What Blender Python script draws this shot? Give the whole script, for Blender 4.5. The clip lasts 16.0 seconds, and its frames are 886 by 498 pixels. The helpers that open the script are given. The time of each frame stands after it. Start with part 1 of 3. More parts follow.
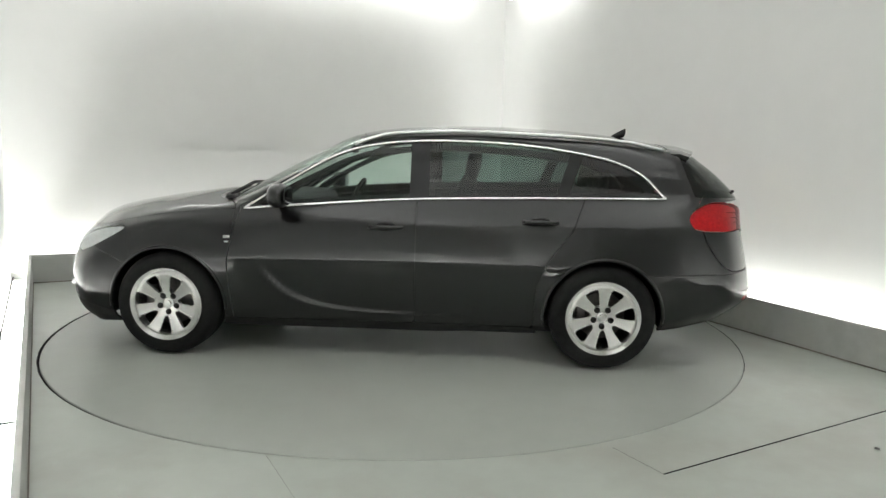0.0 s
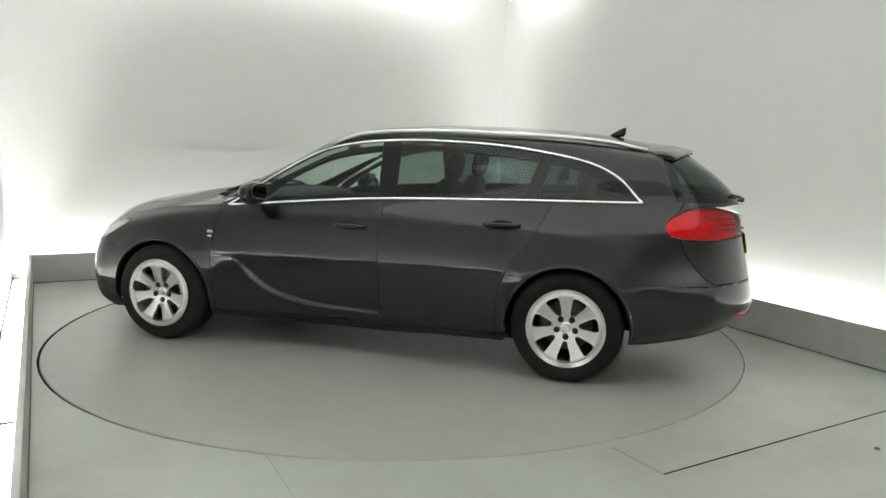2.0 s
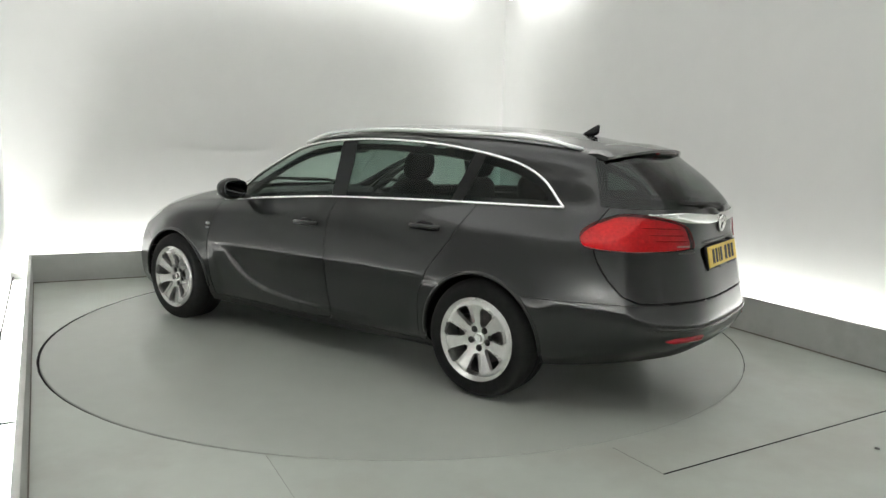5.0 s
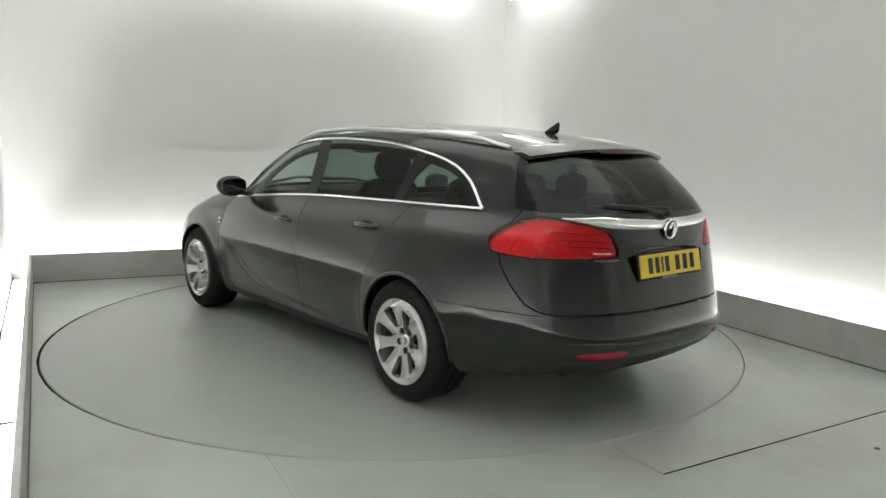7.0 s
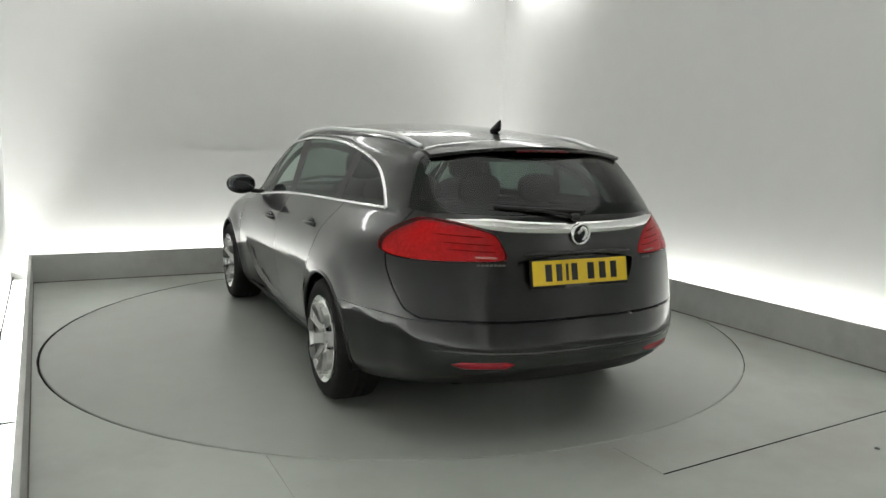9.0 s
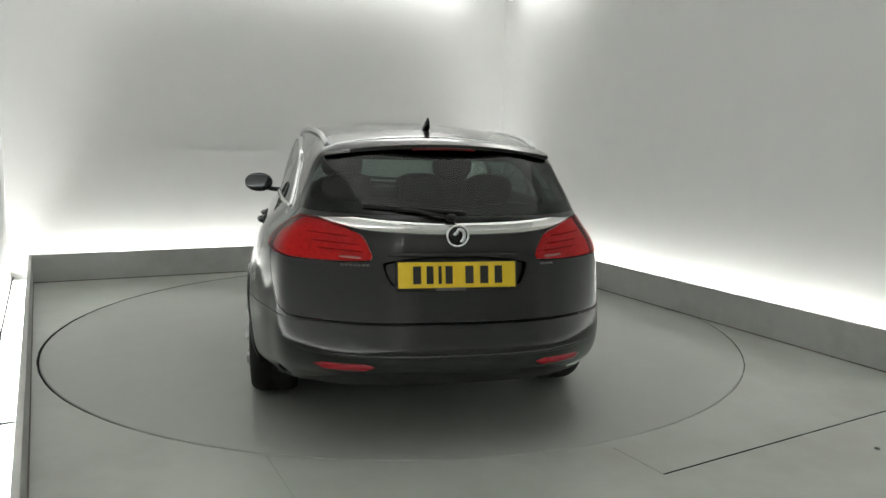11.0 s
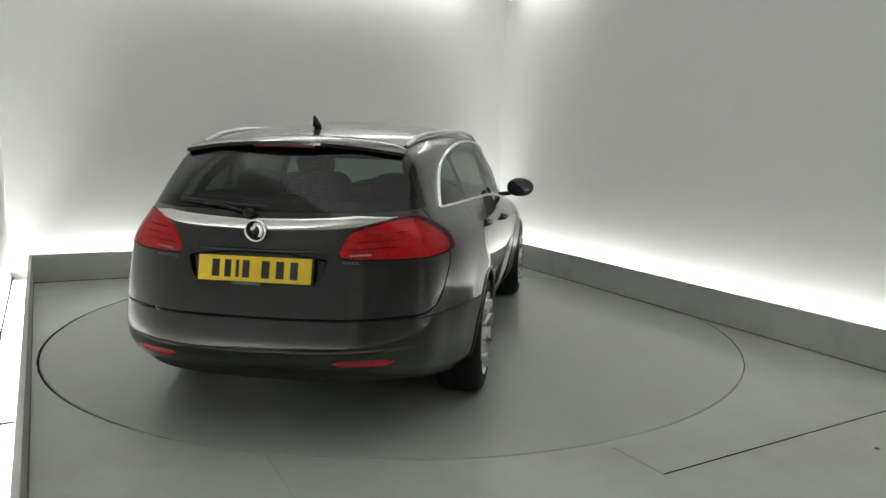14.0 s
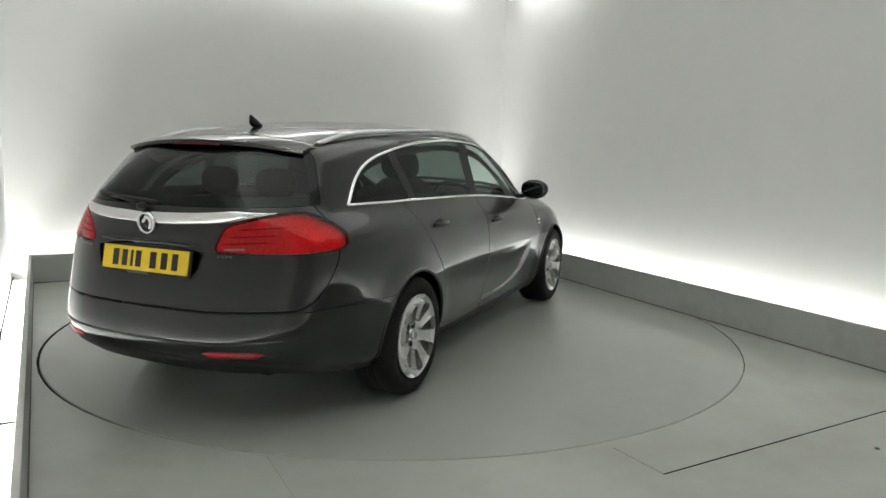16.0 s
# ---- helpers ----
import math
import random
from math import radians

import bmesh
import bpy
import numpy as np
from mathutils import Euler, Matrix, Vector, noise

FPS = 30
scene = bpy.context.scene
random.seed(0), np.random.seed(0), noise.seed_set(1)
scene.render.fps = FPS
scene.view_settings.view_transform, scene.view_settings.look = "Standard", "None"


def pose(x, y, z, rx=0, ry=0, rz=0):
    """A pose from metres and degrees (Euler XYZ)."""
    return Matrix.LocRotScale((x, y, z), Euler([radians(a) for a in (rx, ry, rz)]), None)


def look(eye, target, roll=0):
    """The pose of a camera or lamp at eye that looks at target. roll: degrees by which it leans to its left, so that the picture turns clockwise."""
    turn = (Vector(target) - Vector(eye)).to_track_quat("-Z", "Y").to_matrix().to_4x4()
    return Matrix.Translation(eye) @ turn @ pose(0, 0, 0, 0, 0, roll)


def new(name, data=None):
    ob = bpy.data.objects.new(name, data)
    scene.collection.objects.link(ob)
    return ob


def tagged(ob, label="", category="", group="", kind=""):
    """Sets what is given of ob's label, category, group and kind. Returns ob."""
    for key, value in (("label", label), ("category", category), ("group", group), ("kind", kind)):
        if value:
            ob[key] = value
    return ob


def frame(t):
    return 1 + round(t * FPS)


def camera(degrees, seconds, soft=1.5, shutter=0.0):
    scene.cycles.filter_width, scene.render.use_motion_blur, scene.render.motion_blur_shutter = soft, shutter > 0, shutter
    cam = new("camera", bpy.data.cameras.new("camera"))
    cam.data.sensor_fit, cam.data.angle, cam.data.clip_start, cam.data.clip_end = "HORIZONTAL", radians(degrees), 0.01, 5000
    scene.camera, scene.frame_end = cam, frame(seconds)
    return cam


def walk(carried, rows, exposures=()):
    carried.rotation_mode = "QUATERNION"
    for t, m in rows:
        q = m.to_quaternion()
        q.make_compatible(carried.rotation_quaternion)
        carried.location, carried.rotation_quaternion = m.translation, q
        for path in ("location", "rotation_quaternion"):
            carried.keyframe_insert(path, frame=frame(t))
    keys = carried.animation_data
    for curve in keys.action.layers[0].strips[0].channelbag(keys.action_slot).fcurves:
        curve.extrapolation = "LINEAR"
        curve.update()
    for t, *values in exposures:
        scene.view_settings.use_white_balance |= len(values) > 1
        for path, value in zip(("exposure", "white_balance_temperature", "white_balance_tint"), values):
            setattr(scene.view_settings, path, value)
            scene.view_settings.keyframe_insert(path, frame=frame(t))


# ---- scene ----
import functools

# camera: stands still on a stand beside the skirting
cam = camera(63.0, 16.0, soft=1.5)
VIEW = look((0.0, -5.435, 1.372), (0.3508, 0.4918, 0.5048), 1.306)
walk(cam, [(0, VIEW), (16, VIEW)], [(0, 0.14), (4, 0.11), (7, -0.03), (9, -0.20), (12.5, -0.45), (14.5, -0.52), (16, -0.34)])

# the turning of the turntable with the car on it: seconds, degrees
TURN = [(0, 173.64), (2, 160.78), (4, 147.47), (6, 133.8), (8, 119.84), (10, 105.69), (12, 91.43), (14, 77.15), (16, 62.94)]

# world: the studio is closed, only a trace of ambient light gets in
world = bpy.data.worlds.new("world")
scene.world = world
world.use_nodes = True
world.node_tree.nodes["Background"].inputs[0].default_value = (0.8, 0.85, 0.9, 1)
world.node_tree.nodes["Background"].inputs[1].default_value = 0.05

# tubes in the troughs behind the skirting: north, east, south, west, each from its first tube to its last
# the unseen south tubes are added fill for the flank and near floor
LED_POWER = ((42.5, 42.5), (36.0, 26.0), (34.0, 34.0), (68.0, 27.0))
WASH_POWER = 6.4  # light bars under the ceiling
FILL_POWER = 0.68  # unseen overhead fill panel


# ---- materials ----
def material(name, color, rough=0.5, metal=0.0, coat=0.0, coat_rough=0.03, noise_scale=0.0, spread=0.0, bump=0.0, bump_scale=200.0,
             emit=None, power=0.0, rough_spread=0.0, specular=0.5, coat_ior=1.5, tint=None, tint_scale=0.7, tint_share=0.5):
    """A principled surface with variation at two scales and fine relief."""
    m = bpy.data.materials.new(name)
    m.use_nodes = True
    nt = m.node_tree
    b = nt.nodes["Principled BSDF"]
    b.inputs["Base Color"].default_value = (*color, 1)
    b.inputs["Roughness"].default_value = rough
    b.inputs["Metallic"].default_value = metal
    b.inputs["Coat Weight"].default_value = coat
    b.inputs["Coat Roughness"].default_value = coat_rough
    b.inputs["Coat IOR"].default_value = coat_ior
    b.inputs["Specular IOR Level"].default_value = specular
    if emit:
        b.inputs["Emission Color"].default_value = (*emit, 1)
        b.inputs["Emission Strength"].default_value = power
    co = nt.nodes.new("ShaderNodeTexCoord")
    if noise_scale:
        total = None
        for s, w in ((noise_scale, 0.6), (noise_scale * 9, 0.4)):
            n = nt.nodes.new("ShaderNodeTexNoise")
            n.inputs["Scale"].default_value = s
            n.inputs["Detail"].default_value = 5
            nt.links.new(co.outputs["Object"], n.inputs["Vector"])
            k = nt.nodes.new("ShaderNodeMath")
            k.operation = "MULTIPLY"
            k.inputs[1].default_value = w
            nt.links.new(n.outputs["Fac"], k.inputs[0])
            if total is None:
                total = k
            else:
                a = nt.nodes.new("ShaderNodeMath")
                nt.links.new(total.outputs[0], a.inputs[0])
                nt.links.new(k.outputs[0], a.inputs[1])
                total = a
        ramp = nt.nodes.new("ShaderNodeMapRange")
        ramp.inputs[1].default_value, ramp.inputs[2].default_value = 0.3, 0.7
        ramp.inputs[3].default_value, ramp.inputs[4].default_value = 1 - spread, 1 + spread
        nt.links.new(total.outputs[0], ramp.inputs[0])
        mul = nt.nodes.new("ShaderNodeVectorMath")
        mul.operation = "SCALE"
        mul.inputs[0].default_value = color
        nt.links.new(ramp.outputs[0], mul.inputs["Scale"])
        last = mul.outputs[0]
        if tint:
            # faint stains of another hue
            n = nt.nodes.new("ShaderNodeTexNoise")
            n.inputs["Scale"].default_value, n.inputs["Detail"].default_value, n.inputs["Roughness"].default_value = tint_scale, 7, 0.6
            nt.links.new(co.outputs["Object"], n.inputs["Vector"])
            k = nt.nodes.new("ShaderNodeMapRange")
            k.inputs[1].default_value, k.inputs[2].default_value, k.inputs[4].default_value = 0.48, 0.72, tint_share
            nt.links.new(n.outputs["Fac"], k.inputs[0])
            mix = nt.nodes.new("ShaderNodeMix")
            mix.data_type = "RGBA"
            nt.links.new(k.outputs[0], mix.inputs[0])
            nt.links.new(last, mix.inputs[6])
            mix.inputs[7].default_value = (*tint, 1)
            last = mix.outputs[2]
        nt.links.new(last, b.inputs["Base Color"])
        if rough_spread:
            rr = nt.nodes.new("ShaderNodeMapRange")
            rr.inputs[1].default_value, rr.inputs[2].default_value = 0.3, 0.7
            rr.inputs[3].default_value, rr.inputs[4].default_value = rough - rough_spread, rough + rough_spread
            nt.links.new(total.outputs[0], rr.inputs[0])
            nt.links.new(rr.outputs[0], b.inputs["Roughness"])
    if bump:
        n = nt.nodes.new("ShaderNodeTexNoise")
        n.inputs["Scale"].default_value = bump_scale
        n.inputs["Detail"].default_value = 4
        nt.links.new(co.outputs["Object"], n.inputs["Vector"])
        k = nt.nodes.new("ShaderNodeBump")
        k.inputs["Strength"].default_value = bump
        k.inputs["Distance"].default_value = 0.002
        nt.links.new(n.outputs["Fac"], k.inputs["Height"])
        nt.links.new(k.outputs[0], b.inputs["Normal"])
    return m


def glass_material(name, tint, gloss_rough=0.0):
    """Thin tinted glazing: clear straight through, with Fresnel gloss."""
    m = bpy.data.materials.new(name)
    m.use_nodes = True
    nt = m.node_tree
    nt.nodes.remove(nt.nodes["Principled BSDF"])
    out = nt.nodes["Material Output"]
    clear = nt.nodes.new("ShaderNodeBsdfTransparent")
    clear.inputs[0].default_value = (*tint, 1)
    gloss = nt.nodes.new("ShaderNodeBsdfGlossy")
    gloss.inputs["Roughness"].default_value = gloss_rough
    facing = nt.nodes.new("ShaderNodeLayerWeight")
    facing.inputs[0].default_value = 0.5
    steep = nt.nodes.new("ShaderNodeMath")
    steep.operation = "POWER"
    steep.inputs[1].default_value = 5.0
    nt.links.new(facing.outputs["Facing"], steep.inputs[0])
    fres = nt.nodes.new("ShaderNodeMath")
    fres.operation = "MULTIPLY_ADD"
    fres.inputs[1].default_value, fres.inputs[2].default_value = 0.95, 0.042
    nt.links.new(steep.outputs[0], fres.inputs[0])
    mix = nt.nodes.new("ShaderNodeMixShader")
    nt.links.new(fres.outputs[0], mix.inputs[0])
    nt.links.new(clear.outputs[0], mix.inputs[1])
    nt.links.new(gloss.outputs[0], mix.inputs[2])
    nt.links.new(mix.outputs[0], out.inputs["Surface"])
    return m


PAINT = material("paint_grey_metallic", (0.0160, 0.0168, 0.0168), 0.30, 0.9, 1.0, 0.010, 900.0, 0.15, 0.03, 14.0, coat_ior=1.53, specular=0.2)
BLACK = material("black_plastic", (0.011, 0.011, 0.011), 0.55, 0, 0, 0.03, 40.0, 0.2, 0.2, 900.0, specular=0.35)
GLOSSBLACK = material("gloss_black_trim", (0.008, 0.008, 0.009), 0.22, 0, 0, 0.03, 30.0, 0.1, specular=0.35)
CHROME = material("polished_chrome", (0.92, 0.92, 0.92), 0.10, 1.0, 0, 0.03, 30.0, 0.04)
SATIN = material("satin_aluminium", (0.74, 0.75, 0.75), 0.3, 1.0, 0, 0.03, 60.0, 0.06)
ALLOY = material("alloy_wheel_silver", (0.78, 0.78, 0.77), 0.25, 0.68, 0.8, 0.06, 50.0, 0.08)
MIRROR = material("mirror_glass_tinted", (0.10, 0.105, 0.11), 0.04, 1.0)
RUBBER = material("tyre_rubber", (0.010, 0.010, 0.0098), 0.8, 0, 0, 0.03, 30.0, 0.35, 0.4, 250.0, specular=0.28)
STEEL = material("brake_steel", (0.13, 0.125, 0.12), 0.45, 0.9, 0, 0.03, 60.0, 0.25)
GLASS = glass_material("tinted_window_glass", (0.70, 0.80, 0.75))
DARKGLASS = glass_material("dark_window_glass", (0.245, 0.315, 0.29))
REARGLASS = glass_material("privacy_rear_glass", (0.20, 0.25, 0.23))
REDGLASS = glass_material("red_lamp_glass", (0.80, 0.018, 0.04))
LAMPBACK = material("lamp_reflector", (0.80, 0.80, 0.80), 0.34, 0.5, 0, 0.03, 60.0, 0.25, 0.9, 70.0)
LENS = glass_material("clear_lamp_lens", (0.93, 0.95, 0.95))
REDDARK = material("dark_red_lamp_lens", (0.28, 0.006, 0.014), 0.25, 0, 0.2, 0.03, 60.0, 0.15)
PINKLENS = material("pale_reversing_lens", (0.50, 0.20, 0.20), 0.15, 0, 0.5, 0.03, 60.0, 0.1)
REDDEEP = material("deep_red_brake_lens", (0.09, 0.004, 0.008), 0.2, 0, 0.2, 0.03, 60.0, 0.15)
YELLOW = material("yellow_plate", (0.76, 0.53, 0.02), 0.35, 0, 0.3, 0.1, 40.0, 0.05)
INKBLACK = material("plate_black", (0.015, 0.015, 0.015), 0.5)
FABRIC = material("seat_fabric", (0.009, 0.0095, 0.010), 0.9, 0, 0, 0.03, 9.0, 0.12)
INTERIOR = material("cabin_plastic", (0.011, 0.011, 0.0115), 0.7, 0, 0, 0.03, 9.0, 0.12)
HEADLINER = material("cabin_headliner", (0.20, 0.20, 0.19), 0.95, 0, 0, 0.03, 50.0, 0.08)
WALLPAINT = material("white_wall_paint", (0.74, 0.745, 0.73), 0.72, 0, 0, 0.03, 0.6, 0.025, 0.25, 120.0)
UNSEENWALL = material("grey_wall_paint", (0.48, 0.48, 0.47), 0.8, 0, 0, 0.03, 1.2, 0.15, 0.2, 80.0)
SKIRTPAINT = material("grey_skirting_paint", (0.45, 0.46, 0.44), 0.5, 0, 0, 0.03, 1.5, 0.06, 0.2, 90.0, tint=(0.27, 0.26, 0.235), tint_scale=2.2, tint_share=0.5)
FLOORPAINT = material("grey_floor_paint", (0.465, 0.497, 0.455), 0.29, 0, 0, 0.03, 0.9, 0.07, 0.08, 60.0, tint=(0.31, 0.285, 0.25), tint_scale=1.1, tint_share=0.45)
TABLEPAINT = material("grey_turntable_paint", (0.40, 0.425, 0.39), 0.29, 0, 0, 0.03, 0.8, 0.06, 0.08, 60.0, tint=(0.30, 0.285, 0.26), tint_scale=0.9, tint_share=0.35)
JOINT = material("dark_joint", (0.02, 0.02, 0.02), 0.8, 0, 0, 0.03, 12.0, 0.3)
FOOTBROWN = material("brown_floor_seal", (0.17, 0.155, 0.13), 0.7, 0, 0, 0.03, 5.0, 0.5)
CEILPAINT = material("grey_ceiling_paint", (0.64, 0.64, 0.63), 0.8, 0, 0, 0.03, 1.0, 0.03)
@functools.lru_cache(None)
def led_tube(power):
    return material("led_tube", (0.9, 0.9, 0.9), 0.4, emit=(1.0, 1.0, 0.975), power=power)


WASH = material("light_bar", (0.9, 0.9, 0.9), 0.4, emit=(1.0, 1.0, 0.975), power=WASH_POWER)
FILL_GLOW = material("ceiling_diffuser", (0.9, 0.9, 0.9), 0.4, emit=(1.0, 1.0, 0.97), power=FILL_POWER)


# ---- mesh helpers ----
def link_mesh(name, bm, mat, parent=None, label="", smooth=False):
    me = bpy.data.meshes.new(name)
    bm.to_mesh(me)
    bm.free()
    me.materials.append(mat)
    if smooth:
        for f in me.polygons:
            f.use_smooth = True
    ob = new(name, me)
    if parent is not None:
        ob.parent = parent
    if label:
        tagged(ob, label)
    return ob


def part(name, bm, mat, parent, label="", smooth=True):
    """One mesh object under a thing or a part."""
    return link_mesh(name, bm, mat, parent, label, smooth)


def box(size, centre=(0, 0, 0), bevel=0.0, segments=2, m=None):
    bm = bmesh.new()
    bmesh.ops.create_cube(bm, size=1)
    bmesh.ops.scale(bm, vec=size, verts=bm.verts)
    if bevel:
        bmesh.ops.bevel(bm, geom=bm.edges[:], offset=bevel, segments=segments, profile=0.6, affect="EDGES")
    bmesh.ops.translate(bm, vec=centre, verts=bm.verts)
    if m is not None:
        bm.transform(m)
    return bm


def lathe(profile, n=48, axis="y", closed=False):
    """A surface of revolution from (radius, along) pairs."""
    bm = bmesh.new()
    rings = []
    for r, a in profile:
        ring = []
        for i in range(n):
            th = 2 * math.pi * i / n
            ring.append(bm.verts.new((r * math.cos(th), a, r * math.sin(th))))
        rings.append(ring)
    pairs = list(zip(rings, rings[1:]))
    if closed:
        pairs.append((rings[-1], rings[0]))
    for a, b in pairs:
        for i in range(n):
            j = (i + 1) % n
            bm.faces.new((a[i], b[i], b[j], a[j]))
    bmesh.ops.remove_doubles(bm, verts=bm.verts, dist=1e-5)
    bmesh.ops.recalc_face_normals(bm, faces=bm.faces)
    return bm


def sweep(points, half_w, half_h, side=(0, 0, 1), n=8, taper=False):
    """A rounded bar along a line of points; side is the way of its height."""
    bm = bmesh.new()
    pts = [Vector(p) for p in points]
    rings = []
    for i, p in enumerate(pts):
        d = (pts[min(i + 1, len(pts) - 1)] - pts[max(i - 1, 0)]).normalized()
        w = d.cross(Vector(side)).normalized()
        h = w.cross(d).normalized()
        k = 1.0
        if taper:
            k = max(0.15, min(1, i / (0.12 * len(pts)), (len(pts) - 1 - i) / (0.12 * len(pts))))
        rings.append([bm.verts.new(p + w * half_w * k * math.cos(2 * math.pi * j / n) + h * half_h * k * math.sin(2 * math.pi * j / n)) for j in range(n)])
    for a, b in zip(rings, rings[1:]):
        for j in range(n):
            bm.faces.new((a[j], a[(j + 1) % n], b[(j + 1) % n], b[j]))
    bm.faces.new(rings[0][::-1])
    bm.faces.new(rings[-1])
    bmesh.ops.recalc_face_normals(bm, faces=bm.faces)
    return bm


def join(*meshes):
    out = bmesh.new()
    for b in meshes:
        me = bpy.data.meshes.new("tmp")
        b.to_mesh(me)
        b.free()
        out.from_mesh(me)
        bpy.data.meshes.remove(me)
    return out


# ---- the studio ----
def wall_line(deg, u):
    return Vector((math.cos(radians(deg)), math.sin(radians(deg)))), u


def meet(a, b):
    (n, u), (m, v) = a, b
    d = n.x * m.y - n.y * m.x
    return Vector(((u * m.y - v * n.y) / d, (n.x * v - m.x * u) / d))


def room_corners(gap):
    """Corners of the room's outline at a distance outside the skirting's inner face."""
    left = wall_line(25.8, -2.47 - gap)
    back = wall_line(112.4, 2.56 + gap)
    right = wall_line(23.9, 2.33 + gap)
    front = wall_line(114.0, -6.3 - gap)
    return [meet(left, back), meet(back, right), meet(right, front), meet(front, left)]


INNER, SK_OUT, WALL_IN, WALL_OUT = (room_corners(g) for g in (0.0, 0.025, 0.185, 0.305))
CEILING_Z = 3.1


def slab(a, b, c, d, z0, z1):
    """A box on a four-cornered plan."""
    bm = bmesh.new()
    lo = [bm.verts.new((*p, z0)) for p in (a, b, c, d)]
    hi = [bm.verts.new((*p, z1)) for p in (a, b, c, d)]
    bm.faces.new(lo[::-1])
    bm.faces.new(hi)
    for i in range(4):
        j = (i + 1) % 4
        bm.faces.new((lo[i], lo[j], hi[j], hi[i]))
    bmesh.ops.recalc_face_normals(bm, faces=bm.faces)
    return bm


def studio():
    names = ("wall_north", "wall_east", "wall_south", "wall_west")
    for k in range(4):
        j = (k + 1) % 4
        # the south wall is unseen; its grey dims what the car body mirrors
        tagged(link_mesh(names[k], slab(WALL_IN[k], WALL_IN[j], WALL_OUT[j], WALL_OUT[k], 0, CEILING_Z), UNSEENWALL if k == 2 else WALLPAINT),
               "grey painted entrance wall" if k == 2 else "smooth white painted studio wall lit from below", "wall", kind="structure")
        bm = slab(INNER[k], INNER[j], SK_OUT[j], SK_OUT[k], 0, 0.266)
        bmesh.ops.bevel(bm, geom=[e for e in bm.edges if all(v.co.z > 0.2 for v in e.verts)], offset=0.003, segments=2, affect="EDGES")
        tagged(link_mesh("baseboard", bm, SKIRTPAINT), "grey painted skirting board hiding a light trough", "baseboard", kind="structure")
        # brown strip added to darken the line at the skirting's foot
        lip = (SK_OUT[k] - INNER[k]) * 0.25
        lip2 = (SK_OUT[j] - INNER[j]) * 0.25
        tagged(link_mesh("trim", slab(INNER[k] - lip, INNER[j] - lip2, INNER[j] + lip2, INNER[k] + lip, 0.0005, 0.009), FOOTBROWN), "thin brown seal along the foot of the skirting", "trim", kind="structure")
        # tube lamps in the trough
        a, b = SK_OUT[k].lerp(WALL_IN[k], 0.56), SK_OUT[j].lerp(WALL_IN[j], 0.56)
        d = (b - a).normalized()
        a, b = a + d * 0.12, b - d * 0.12
        n = max(3, round((b - a).length / 1.2))
        first, last = LED_POWER[k]
        for i in range(n):
            p, q = a.lerp(b, i / n) + d * 0.02, a.lerp(b, (i + 1) / n) - d * 0.02
            side = Vector((-d.y, d.x)) * 0.055
            holder = slab(p - side, q - side, q + side, p + side, 0.022, 0.034)
            tube = tagged(link_mesh("strip_light", holder, led_tube(round(first + (last - first) * i / (n - 1), 2))), "flat white glowing strip light in the skirting trough", "strip light", "strip lights in the trough")
            for e, w in ((p, d), (q, -d)):
                part("end_cap", slab(e - side * 1.1 - w * 0.012, e + side * 1.1 - w * 0.012, e + side * 1.1 + w * 0.004, e - side * 1.1 + w * 0.004, 0.0, 0.038), SATIN, tube, smooth=False)
            part("lamp_base", slab(p - side * 1.05, q - side * 1.05, q + side * 1.05, p + side * 1.05, 0.0, 0.020), SATIN, tube, smooth=False)
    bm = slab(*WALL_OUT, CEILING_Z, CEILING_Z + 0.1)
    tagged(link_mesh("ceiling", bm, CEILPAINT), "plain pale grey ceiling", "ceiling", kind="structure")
    # light bars under the ceiling along the far corner
    def bar(p, q, z=3.03):
        d = (q - p).normalized()
        lamp = tagged(link_mesh("light_bar", sweep([(*p, z), (*q, z)], 0.03, 0.03, n=10), WASH, smooth=True),
                      "white glowing light bar fixed under the ceiling", "light bar", "light bars under the ceiling")
        part("mount", sweep([(*p, z + 0.05), (*q, z + 0.05)], 0.05, 0.02, n=4), SATIN, lamp, smooth=False)
    c, nb, ne = WALL_IN[1], (WALL_IN[0] - WALL_IN[1]).normalized(), (WALL_IN[2] - WALL_IN[1]).normalized()
    inset = nb * 0.18 + ne * 0.18
    bar(c + inset + nb * 0.35, c + inset + nb * 1.75)
    bar(c + inset + nb * 1.85, c + inset + nb * 3.25)
    bar(c + inset + nb * 3.35, c + inset + nb * 4.6)
    bar(c + inset + ne * 0.2, c + inset + ne * 1.4)
    # unseen glowing panel added overhead as fill light
    o = (WALL_IN[0] + WALL_IN[1] + WALL_IN[2] + WALL_IN[3]) / 4
    eu, ev = -nb, -ne
    turn = math.degrees(math.atan2(eu.y, eu.x))
    p = o + eu * -0.05 + ev * 0.15
    lamp = tagged(link_mesh("ceiling_light", box((3.7, 4.4, 0.02)), FILL_GLOW), "large pale luminous fabric panel on the ceiling", "ceiling light")
    lamp.matrix_basis = pose(p.x, p.y, CEILING_Z - 0.03, 0, 0, turn)
    for s in (-1, 1):
        part("frame", box((3.78, 0.04, 0.05), (0, s * 2.22, 0)), SATIN, lamp, smooth=False)
        part("frame", box((0.04, 4.4, 0.05), (s * 1.87, 0, 0)), SATIN, lamp, smooth=False)
    # slim joint batten on the far wall
    a, d = WALL_IN[0], (WALL_IN[1] - WALL_IN[0]).normalized()
    w = Vector((d.y, -d.x)) * 0.006
    p, q = a + d * 1.42, a + d * 3.1
    batten = slab(p + w, q + w, q - w * 0.2, p - w * 0.2, 1.215, 1.245)
    tagged(link_mesh("trim", batten, WALLPAINT), "slim white joint batten on the wall", "trim", kind="structure")
